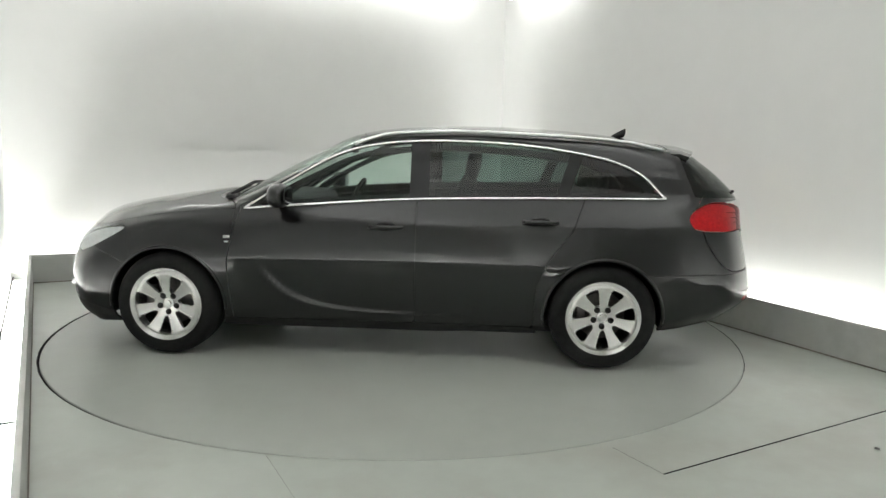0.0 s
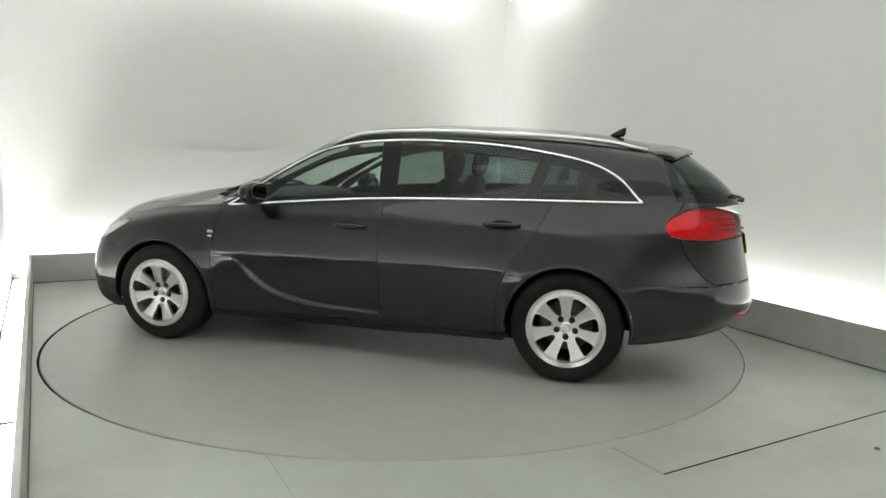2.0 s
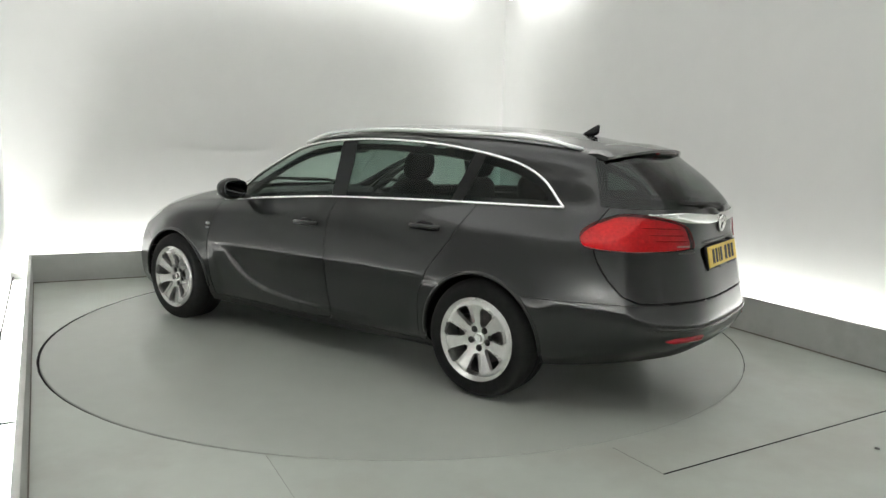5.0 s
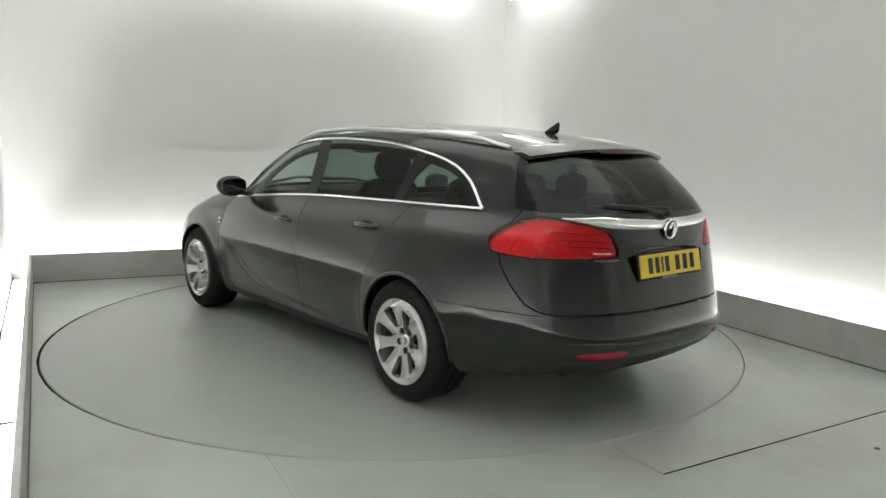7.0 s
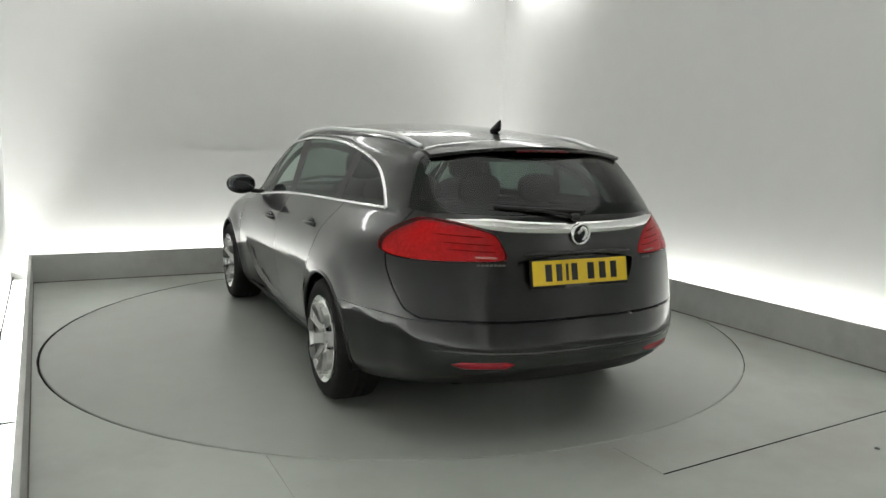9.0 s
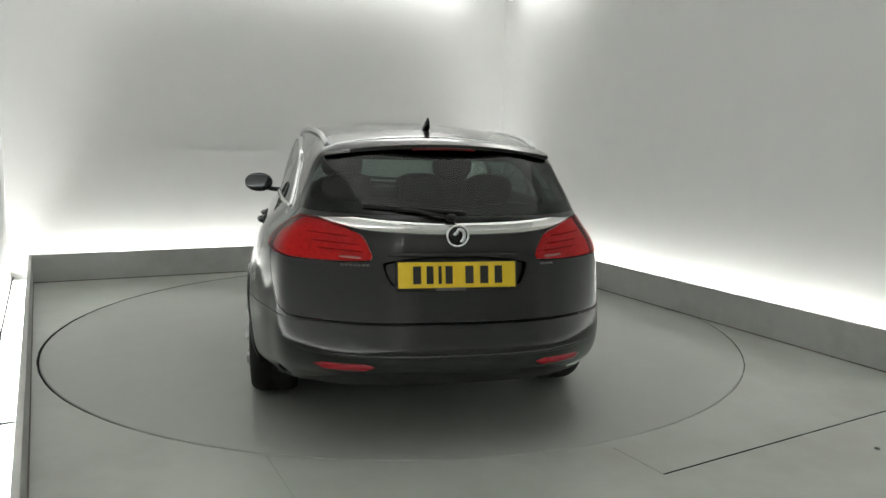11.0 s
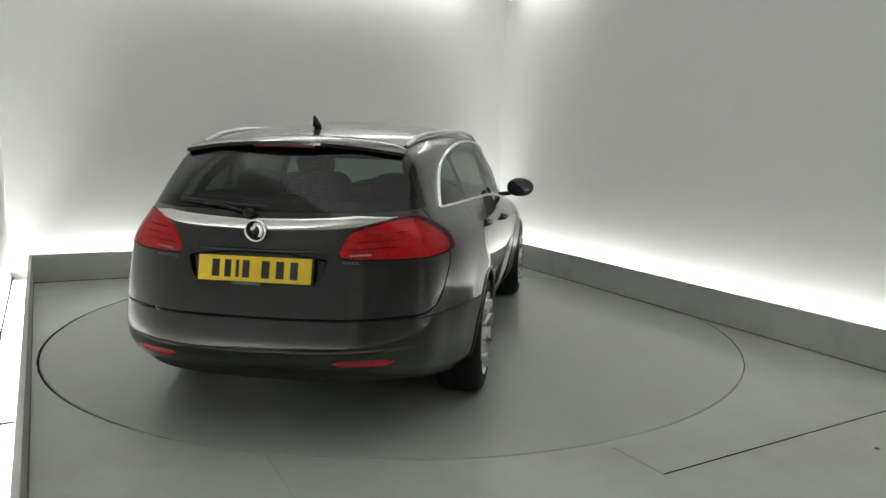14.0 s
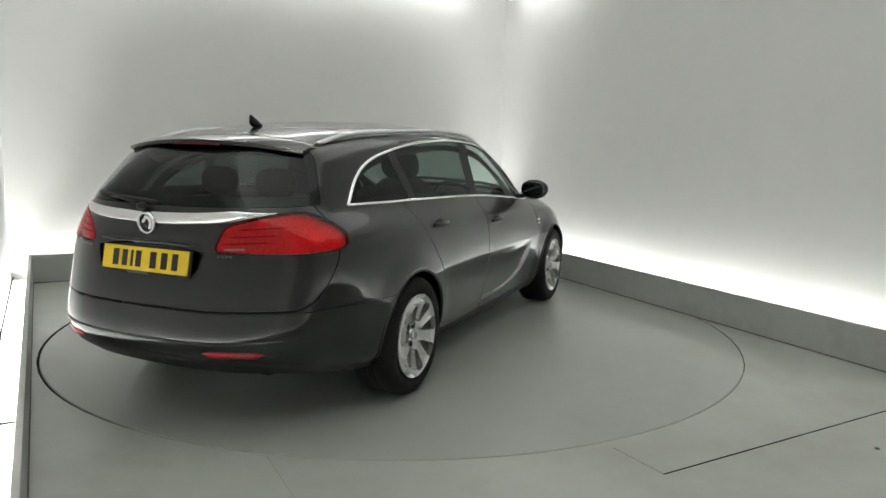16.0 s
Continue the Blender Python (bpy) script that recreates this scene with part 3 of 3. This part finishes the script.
    put("windscreen", screen, GLASS, "clear tinted windscreen", 0)
    put("rear_window", rearglass, REARGLASS, "dark tinted rear window", 0, parent=hatch)
    put("window_border", clip(rearglass, back_value, -.05, False), GLOSSBLACK, "black border behind the rear window's edge", 0, -.006, parent=hatch)
    put("grille", grille, BLACK, "black radiator grille", .02, -.012)
    put("plate_recess", niche, PAINT, "recess for the number plate", 0, -.022, parent=hatch)
    pair("front_wing", wing, PAINT, "dark grey front wing")
    pair("body_side", side, PAINT, "dark grey body side with roof pillars")
    fd = pair("front_door", fdoor, PAINT, "dark grey front door")
    rd = pair("rear_door", rdoor, PAINT, "dark grey rear door")
    pair("sill", sill, BLACK, "black sill under the doors")
    pair("window_glass", panes["front_door_glass"], GLASS, "tinted side window", 0, 0, fd)
    pair("window_glass", panes["rear_door_glass"], DARKGLASS, "dark tinted side window", 0, 0, rd)
    pair("quarter_window", panes["quarter_glass"], DARKGLASS, "dark tinted quarter window", 0)
    inner = clip(dlo, lambda x, y, z, c, r: signed(x, z, DLO_AREA), -.045, False)
    pair("window_surround", inner, INTERIOR, "dark inner window surround", .03, -.045)
    pair("door_pillar", pill, GLOSSBLACK, "gloss black door pillar trim", .006)
    pair("rear_pillar_trim", cpill, GLOSSBLACK, "gloss black pillar trim", .006)
    tl = pair("tail_light", tail, REDGLASS, "red tail light lens", .012, .004)
    pair("light_housing", tail, LAMPBACK, "bright reflector behind the red lens", 0, -.022, tl)
    hl = pair("headlight", head, LENS, "clear headlight lens", .004, .002)
    pair("fog_bezel", fog, BLACK, "black plastic fog light bezel", .012, -.012)

    # ray lookups on the finished skin
    from mathutils.bvhtree import BVHTree
    full = panel(shell(), 0, True)
    tree = BVHTree.FromBMesh(full)

    def flank(x, z, off=0.0):
        p, n, *_ = tree.ray_cast(Vector((x, 3, z)), Vector((0, -1, 0)))
        return (p + Vector((0, off, 0))) if p else Vector((x, .7, z))

    def tailpt(y, z, off=0.0):
        p, n, *_ = tree.ray_cast(Vector((-4, y, z)), Vector((1, 0, 0)))
        return (p - Vector((off, 0, 0))) if p else Vector((-2.3, y, z))

    def above(x, y, off=0.0):
        p, n, *_ = tree.ray_cast(Vector((x, y, 3)), Vector((0, 0, -1)))
        return (p + Vector((0, 0, off))) if p else Vector((x, y, 1.3))

    def mirrored(bm):
        bmesh.ops.scale(bm, vec=(1, -1, 1), verts=bm.verts)
        bmesh.ops.reverse_faces(bm, faces=bm.faces)
        return bm

    def twice(name, make, mat, label="", parents=(root, root), smooth=True):
        a = part(name, make(), mat, parents[0], label, smooth)
        b = part(name, mirrored(make()), mat, parents[1], label, smooth)
        return a, b

    # chrome round the side windows
    loop = [flank(x, z, .004) for x, z in DLO]
    base = [flank(x, z, .004) for x, z in DLO_BASE]
    twice("window_trim", lambda: sweep(loop, .009, .012, (0, 1, 0)), CHROME, "chrome strip round the side windows")
    twice("waist_trim", lambda: sweep(base, .009, .011, (0, 1, 0)), CHROME, "chrome strip along the waistline")
    # roof rails
    def rail():
        pts = []
        for i in range(31):
            x = .22 - 1.98 * i / 30
            k = min(1, i / 3, (30 - i) / 3)
            edge = catmull(np.array(CANT, float)[7:13], 5 * i / 30)
            pts.append(above(x, float(edge[1]) - .022, .006 + .018 * k))
        return sweep(pts, .014, .012, (0, 0, 1))
    twice("roof_rail", rail, SATIN, "silver roof rail")
    # wheel arch liners and lips
    for hx in (HUB_X, -HUB_X):
        def liner(hx=hx):
            bm = bmesh.new()
            prof = [(ARCH_R + .012, .87), (ARCH_R + .012, .55), (.05, .55)]
            n = 40
            rows_ = []
            for r, y in prof:
                rows_.append([bm.verts.new((hx + r * math.cos(math.pi * (1.12 * i / n - .06)), y, HUB_Z + r * math.sin(math.pi * (1.12 * i / n - .06)))) for i in range(n + 1)])
            for a, b in zip(rows_, rows_[1:]):
                for i in range(n):
                    bm.faces.new((a[i], a[i + 1], b[i + 1], b[i]))
            bmesh.ops.solidify(bm, geom=bm.faces[:], thickness=.004)
            return bm
        twice("wheel_arch_liner", liner, BLACK)
        def lip(hx=hx):
            pts = []
            for i in range(41):
                th = math.pi * (1.04 * i / 40 - .02)
                x, z = hx + (ARCH_R + .006) * math.cos(th), HUB_Z + (ARCH_R + .006) * math.sin(th)
                p = flank(x, z, -.004)
                if p.y < .6:
                    p.y = .86
                pts.append(p)
            return sweep(pts, .011, .014, (0, 1, 0))
        twice("arch_lip", lip, PAINT)
    # cabin lining
    put("headliner", roof, HEADLINER, "pale grey headliner", 0, -.035)
    low = lambda faces: clip(faces, lambda x, y, z, c, r: z - 1.0, 0, True)
    pair("door_card", low(fdoor), INTERIOR, "", 0, -.05, fd)
    pair("door_card", low(rdoor), INTERIOR, "", 0, -.06, rd)
    pair("headlight_housing", head, LAMPBACK, "silver headlight reflector", 0, -.014, hl)
    def fog_lamp():
        b = ellipsoid((.06, .06, .055), (0, 0, 0), 2.2)
        bmesh.ops.translate(b, vec=flank(2.10, .385, -.035), verts=b.verts)
        return b
    twice("fog_light", fog_lamp, CHROME, "clear round fog light with bright reflector")
    # undertray and cabin tub
    part("undertray", join(box((3.0, 1.30, .05), (0, 0, .180), .01), box((1.95, 1.52, .04), (0, 0, .186), .01), box((.75, 1.0, .06), (1.75, 0, .20), .01), box((.70, 1.05, .10), (-1.80, 0, .30), .02)), BLACK, root, "black underside", False)
    part("exhaust", join(lathe([(.028, -.16), (.03, -.16), (.03, .02), (.028, .02)], 20)), STEEL, root, "steel exhaust tail pipe").matrix_basis = pose(-2.04, .42, .305, 0, 0, 90)
    return dict(fd=fd, rd=rd, hatch=hatch, tl=tl, hl=hl, flank=flank, tailpt=tailpt, above=above, twice=twice, mirrored=mirrored)


def wheel_face():
    """Seven-spoke alloy face, dished, with open windows between the spokes; axle along y, outside at +y."""
    n, rs = 168, [.026 + (.224 - .026) * i / 24 for i in range(25)]

    def depth(r):
        return -.030 + .042 * min(1, (r / .2)) ** 1.5 - .012 * max(0, (r - .206) / .018) ** 2

    faces = []
    for i in range(n):
        for a, b in zip(rs, rs[1:]):
            q = []
            for r, k in ((a, i), (b, i), (b, i + 1), (a, i + 1)):
                th = 2 * math.pi * (k % n) / n
                q.append((r * math.cos(th), depth(r), r * math.sin(th), th, r))
            faces.append(tuple(q))

    def window(x, y, z, th, r):
        th = math.atan2(z, x)
        step = 2 * math.pi / 7
        d = (th + math.pi / 2 + step / 2) % step - step / 2
        across = abs(r * math.sin(d))
        half = .014 + .30 * max(0, r - .088)
        half = min(half, .046)
        dist = max(across - half, .086 - r, r - .203)
        corner = math.hypot(max(0, across - half + .016), max(0, r - .187, .102 - r))
        return max(dist, corner - .016)

    faces = clip(faces, window, 0, False)
    bm = panel([tuple((x, y, z) for x, y, z, *_ in f) for f in faces], .028)
    return bm


def build_wheel(root, x, side):
    """A wheel: alloy face, tyre, brake disc, black discs as bolt holes, centre cap."""
    bm = join(wheel_face(), lathe([(.223, -.004), (.229, .002), (.232, -.002), (.230, -.016), (.222, -.03), (.215, -.16), (.232, -.19), (.228, -.195), (.208, -.16), (.21, -.03)], 72))
    bmesh.ops.scale(bm, vec=(.945, 1, .945), verts=bm.verts)
    w = part("wheel", bm, ALLOY, root, "silver seven-spoke alloy wheel")
    R = .328
    tyre = lathe([(.214, -.006), (.226, .006), (.266, .018), (.292, .016), (.310, .006), (.322, -.012), (R, -.03), (R, -.075), (R - .006, -.08), (R, -.085), (R, -.115), (R - .006, -.12), (R, -.125), (R, -.165),
                  (.322, -.184), (.306, -.198), (.27, -.206), (.227, -.196)], 96)
    bmesh.ops.scale(tyre, vec=(1, 1.12, 1), verts=tyre.verts)
    part("tyre", tyre, RUBBER, w, "black road tyre")
    part("brake_disc", lathe([(.001, -.085), (.145, -.085), (.150, -.09), (.150, -.105), (.001, -.105)], 48), STEEL, w, "dull steel brake disc")
    part("hub_backing", lathe([(.001, -.14), (.20, -.14), (.20, -.15), (.001, -.15)], 40), BLACK, w)
    caliper = box((.07, .07, .16), (.125, -.09, .02), .012)
    part("brake_caliper", caliper, STEEL, w)
    part("centre_cap", lathe([(.001, -.014), (.02, -.014), (.027, -.017), (.030, -.026), (.030, -.05)], 32), SATIN, w, "silver centre cap")
    # raised black discs stand in for the shade in the bolt holes
    for k in range(5):
        th = math.pi / 2 + math.pi + 2 * math.pi * k / 5
        b = lathe([(.001, -.0165), (.007, -.0165), (.0085, -.0195), (.0185, -.0185), (.019, -.05)], 12)
        bmesh.ops.translate(b, vec=(.056 * math.cos(th), 0, .056 * math.sin(th)), verts=b.verts)
        part("wheel_bolt", b, BLACK, w)
    m = pose(x, (HUB_Y + (.014 if x > 0 else 0)) * side, HUB_Z + .004, 0, 0, 0 if side > 0 else 180)
    w.matrix_basis = m
    return w


def ellipsoid(size, centre, power=2.4, nu=24, nv=16, shape=None):
    """A rounded body, squarer than an ellipsoid."""
    bm = bmesh.new()
    bmesh.ops.create_uvsphere(bm, u_segments=nu, v_segments=nv, radius=1)
    for v in bm.verts:
        x, y, z = v.co
        k = (abs(x) ** power + abs(y) ** power + abs(z) ** power) ** (-1 / power)
        v.co = Vector((x * k * size[0] / 2, y * k * size[1] / 2, z * k * size[2] / 2))
        if shape:
            v.co = shape(v.co)
        v.co += Vector(centre)
    return bm


def build_fittings(root, t):
    flank, tailpt, above, twice = t["flank"], t["tailpt"], t["above"], t["twice"]
    hatch = t["hatch"]
    # roof spoiler with high brake light
    bm = bmesh.new()
    rows = []
    n = 32
    for i in range(n + 1):
        y = -.555 + 1.11 * i / n
        k = (y / .555) ** 2
        lead = above(-1.80, y, .003)
        te = Vector((-2.045 + .125 * k, y, 1.354 - .046 * k))
        mid = (lead + te) / 2 + Vector((0, 0, .010))
        under = Vector((-1.985 + .085 * k, y * .99, 1.322 - .034 * k))
        root_ = Vector((-1.84, y * .98, lead.z - .026))
        rows.append([bm.verts.new(p) for p in (lead, mid, te, te + Vector((.004, 0, -.014)), under, root_)])
    for a, b in zip(rows, rows[1:]):
        for j in range(6):
            f = bm.faces.new((a[j], a[(j + 1) % 6], b[(j + 1) % 6], b[j]))
    bm.faces.new(rows[0])
    bm.faces.new(rows[-1][::-1])
    bmesh.ops.recalc_face_normals(bm, faces=bm.faces)
    for e in bm.edges:
        if len(e.link_faces) == 2 and e.calc_face_angle(0) > .9:
            e.smooth = False
    sp = part("roof_spoiler", bm, PAINT, hatch, "dark grey roof spoiler")
    # a black bar puts in the dark shade below the spoiler
    part("spoiler_underside", sweep([(-1.955 + .085 * (y / .53) ** 2, y, 1.318 - .034 * (y / .53) ** 2) for y in [-.525 + 1.05 * i / 24 for i in range(25)]], .055, .007, (0, 0, 1), 8, True), GLOSSBLACK, sp, "gloss black underside of the spoiler")
    pts = [(-2.036 + .095 * (y / .50) ** 2, y, 1.333 - .034 * (y / .50) ** 2) for y in [-.15 + .3 * i / 12 for i in range(13)]]
    part("brake_light", sweep(pts, .008, .008), REDDEEP, hatch, "dark red high brake light")
    # fin aerial
    b = ellipsoid((.15, .045, 1.0), (0, 0, 0), 2.6, 20, 14, None)
    for v in b.verts:
        h = max(0, v.co.z + .5)
        v.co = Vector((v.co.x * (1 - .84 * min(1, h) ** .7) - .062 * h, v.co.y * (1 - .8 * h), h * .068))
    bmesh.ops.translate(b, vec=above(-1.545, 0, -.006), verts=b.verts)
    part("aerial", b, GLOSSBLACK, root, "black fin aerial on the roof")
    # chrome bar across the tailgate
    def bar_pts(lo, hi, n=26):
        return [tailpt(y, 1.028 - .034 * (1 - (y / .58) ** 2), .004) for y in [lo + (hi - lo) * i / n for i in range(n + 1)]]
    part("chrome_bar", sweep(bar_pts(-.585, .585, 44), .010, .028, (0, 0, 1), 10, True), CHROME, hatch, "chrome bar above the number plate")
    # round badge: chrome ring, dark face, plain chrome shape
    c = tailpt(0, .968, .010)
    ring = lathe([(.040, 0), (.042, .010), (.047, .013), (.052, .008), (.053, 0)], 40)
    m = Matrix.Translation(c) @ pose(0, 0, 0, -6, 0, 90)
    ring.transform(m)
    bd = part("badge", ring, CHROME, hatch, "round chrome badge")
    face = lathe([(.001, .004), (.041, .003), (.041, -.008), (.001, -.008)], 32)
    face.transform(m)
    part("badge_face", face, GLOSSBLACK, bd)
    shape = sweep([(.022 * math.cos(a) - .006, .006, .028 * math.sin(a)) for a in [math.pi * (.25 + 1.2 * i / 14) for i in range(15)]], .009, .006, (0, 1, 0), 8, True)
    shape2 = sweep([(.024 * i / 8 - .004, .007, .022 - .020 * i / 8) for i in range(9)], .009, .006, (0, 1, 0), 8, True)
    shape = join(shape, shape2)
    shape.transform(m)
    part("badge_shape", shape, CHROME, bd)
    # number plate, its characters as plain bars
    top, low = Vector((-2.362, 0, .856)), Vector((-2.384, 0, .743))
    lean = math.degrees(math.atan2(top.x - low.x, top.z - low.z))
    mid = (top + low) / 2
    pm = Matrix.Translation(mid + Vector((-.004, 0, 0))) @ Matrix.Rotation(radians(lean), 4, "Y")
    back = box((.012, .54, .128), (.008, 0, -.004), .004)
    back.transform(pm)
    plate = box((.006, .52, .111), (0, 0, 0), .002)
    plate.transform(pm)
    plate = part("number_plate", plate, YELLOW, hatch, "yellow rear number plate with dark bars", False)
    part("plate_holder", back, BLACK, plate, "black plate holder", False)
    for y, w in ((.178, .034), (.122, .030), (.078, .014), (.038, .032), (-.052, .036), (-.118, .036), (-.182, .034)):
        b = box((.002, w, .076), (-.004, y, 0), 0)
        b.transform(pm)
        part("plate_bar", b, INKBLACK, plate, smooth=False)
    strip = box((.004, .13, .014), (-.006, .03, -.062), .001)
    strip.transform(pm)
    part("plate_strip", strip, STEEL, plate, "small pale strip under the plate", False)
    # handle bar over the plate
    part("tailgate_grip", sweep([tailpt(y, .882, .006) for y in [-.30 + .6 * i / 20 for i in range(21)]], .012, .009, (0, 0, 1), 8, True), PAINT, hatch)
    # unreadable lettering: plain bars
    for y0, y1, z in ((.50, .375, .838), (-.385, -.455, .838)):
        k = 7 if y0 > 0 else 4
        for i in range(k):
            a = y0 + (y1 - y0) * (i + .1) / k
            b2 = y0 + (y1 - y0) * (i + .85) / k
            part("letter_bar", sweep([tailpt(a, z, .003), tailpt(b2, z, .003)], .002, .005, (0, 0, 1), 4), STEEL, hatch, smooth=False)
    # rear wiper
    pv = tailpt(.03, 1.045, .03)
    tip = tailpt(.36, 1.085, .016)
    part("rear_wiper", join(sweep([pv, pv.lerp(tip, .5) + Vector((-.008, 0, .008)), pv.lerp(tip, .72)], .010, .007), sweep([tailpt(-.04 + .44 * i / 12, 1.062 + .026 * i / 12, .012) for i in range(13)], .008, .010),
                            ellipsoid((.04, .05, .036), pv, 2.2)), BLACK, hatch, "black rear wiper resting on the glass")
    # reflectors in the bumper
    twice("reflector", lambda: sweep([tailpt(.36 + .25 * i / 14, .410 - .004 * i / 14, .001) for i in range(15)], .006, .017, (0, 0, 1), 8, True), REDDARK, "red reflector in the bumper")
    # bumper crease line
    part("bumper_crease", sweep([tailpt(-.735 + 1.47 * i / 48, .452 + .016 * (2 * i / 48 - 1) ** 2, -.003) for i in range(49)], .011, .008, (0, 0, 1), 8, True), PAINT, root)
    # tail light inner bands
    twice("reversing_lens", lambda: sweep([tailpt(.405 + .105 * i / 16, .868 + .004 * i / 16, .003) for i in range(17)], .003, .006, (0, 0, 1), 8, True), PINKLENS, "pale clear reversing lens", t["tl"])
    for z, y0, y1 in ((.892, .40, .60), (.922, .42, .62), (.956, .45, .64)):
        twice("light_band", lambda: sweep([tailpt(y0 + (y1 - y0) * i / 16, z + .01 * i / 16, -.010) for i in range(17)], .003, .003, (0, 0, 1), 6, True), REDDARK, "", t["tl"])
    # door handles over black ovals that stand in for their shaded recesses
    for x, z, doors in ((-.014, .838, t["fd"]), (-.967, .893, t["rd"])):
        def grip():
            pts = []
            for i in range(15):
                k = i / 14
                p = flank(x - .105 + .21 * k, z + .004 * math.sin(math.pi * k), 0)
                pts.append(p + Vector((0, .004 + .030 * math.sin(math.pi * k) ** .6, 0)))
            return sweep(pts, .011, .013, (0, 0, 1), 10)
        twice("door_handle", grip, PAINT, "dark grey door handle", doors)
        def cup():
            b = ellipsoid((.13, .016, .062), (0, 0, 0), 2.2)
            bmesh.ops.translate(b, vec=flank(x, z, -.001), verts=b.verts)
            return b
        twice("handle_cup", cup, GLOSSBLACK, "", doors)
    # wing badge
    for dz, w in ((.018, .040), (-.012, .026)):
        twice("wing_badge", lambda: sweep([flank(.985 - w / 2, .735 + dz, .003), flank(.985 + w / 2, .735 + dz, .003)], .004, .010 if dz > 0 else .006, (0, 0, 1), 6), SATIN, "small silver badge on the front wing")
    # mirrors
    def mirror():
        def shape(v):
            k = (v.y + .13) / .26
            v.x *= .62 + .38 * math.sin(math.pi * min(1, max(0, k * .8 + .1)))
            v.z *= .70 + .30 * math.sin(math.pi * min(1, max(0, k * .85 + .1)))
            if v.x < 0:
                v.x *= .55
            return v
        return ellipsoid((.165, .215, .150), (.62, .955, 1.022), 2.5, 28, 20, shape)
    mir = twice("wing_mirror", mirror, PAINT, "dark grey wing mirror", t["fd"])
    twice("mirror_foot", lambda: sweep([flank(.66, .958, -.005), (.645, .86, .968), (.63, .91, .985)], .028, .018), BLACK, "", mir)
    def glass():
        b = ellipsoid((.01, .19, .115), (.572, .958, 1.027), 3.0)
        return b
    twice("mirror_glass", glass, MIRROR, "", mir)
    # windscreen wiper cowl
    part("wiper_cowl", sweep([above(1.13 - .10 * abs(y / .62) ** 2, y, .006) for y in [-.62 + 1.24 * i / 24 for i in range(25)]], .05, .012), BLACK, root, "black cowl with wipers under the windscreen")
    part("wiper", sweep([above(1.06, .55, .02), above(1.02, .2, .025), above(1.05, -.25, .022)], .012, .012), BLACK, root, "black windscreen wiper")
    part("wiper", sweep([above(1.07, -.05, .02), above(1.04, -.35, .022), above(1.04, -.58, .02)], .012, .012), BLACK, root, "black windscreen wiper")
    # grille bar
    part("grille_bar", sweep([(2.345 - .35 * (y / .42) ** 2 * .42, y, .585) for y in [-.38 + .76 * i / 16 for i in range(17)]], .012, .016), CHROME, root, "chrome bar across the grille")
    # cabin
    part("cabin_floor", box((2.5, 1.45, .04), (-.05, 0, .27), .01), INTERIOR, root, "dark cabin floor", False)
    part("dashboard", ellipsoid((.55, 1.38, .30), (.80, 0, .85), 4.0), INTERIOR, root, "dark dashboard")
    b = lathe([(.178 + .014 * math.cos(a), .014 * math.sin(a)) for a in [2 * math.pi * i / 10 for i in range(10)]], 36, closed=True)
    b = join(b, ellipsoid((.14, .04, .12), (0, 0, 0), 2.6), box((.34, .02, .035), (0, 0, 0), .006), box((.035, .02, .17), (0, 0, -.09), .006))
    b.transform(pose(.40, -.37, .905, -25, 0, 90))
    part("steering_wheel", b, BLACK, root, "black steering wheel")
    part("inner_mirror", ellipsoid((.03, .23, .06), (.33, 0, 1.305), 3), BLACK, root, "dark rear-view mirror")
    for x, y in ((-.10, .37), (-.10, -.37)):
        b = join(ellipsoid((.52, .50, .18), (x + .02, y, .52), 3.4), ellipsoid((.50, .44, .12), (x + .02, y, .42), 4))
        seat = part("front_seat", b, FABRIC, root, "dark fabric front seat")
        b = ellipsoid((.16, .49, .62), (0, 0, 0), 3.2)
        b.transform(pose(x - .34, y, .83, 0, -14, 0))
        part("backrest", b, FABRIC, seat)
        b = ellipsoid((.10, .27, .19), (0, 0, 0), 2.8)
        b.transform(pose(x - .44, y, 1.215, 0, -10, 0))
        b = join(b, *(sweep([(x - .41, y + s, 1.06), (x - .43, y + s, 1.17)], .007, .007) for s in (-.06, .06)))
        part("headrest", b, FABRIC, seat)
    b = ellipsoid((.50, 1.28, .20), (-1.0, 0, .50), 4)
    bench = part("rear_seat", b, FABRIC, root, "dark fabric rear bench seat")
    b = ellipsoid((.17, 1.28, .60), (0, 0, 0), 4)
    b.transform(pose(-1.28, 0, .76, 0, -18, 0))
    part("backrest", b, FABRIC, bench)
    for y in (-.40, 0, .40):
        b = ellipsoid((.09, .27, .17), (-1.39, y, 1.11), 2.8)
        part("headrest", b, FABRIC, bench)
    part("parcel_cover", box((.62, 1.16, .02), (-1.78, 0, .98), .006), INTERIOR, root, "dark load cover", False)


car = tagged(new("car"), "dark grey metallic estate car with silver alloy wheels on the turntable", "car")
tools = build_car(car)
build_fittings(car, tools)
for x in (HUB_X, -HUB_X):
    for side in (1, -1):
        build_wheel(car, x, side)


def motions():
    rows = [(t, pose(0, 0, 0, 0, 0, a)) for t, a in TURN]
    walk(table, [(t, Matrix.Translation((0.0155, -0.002, 0)) @ m) for t, m in rows])
    off = Matrix.Translation((0.0, 0.108, 0.012))
    walk(car, [(t, m @ off) for t, m in rows])


motions()
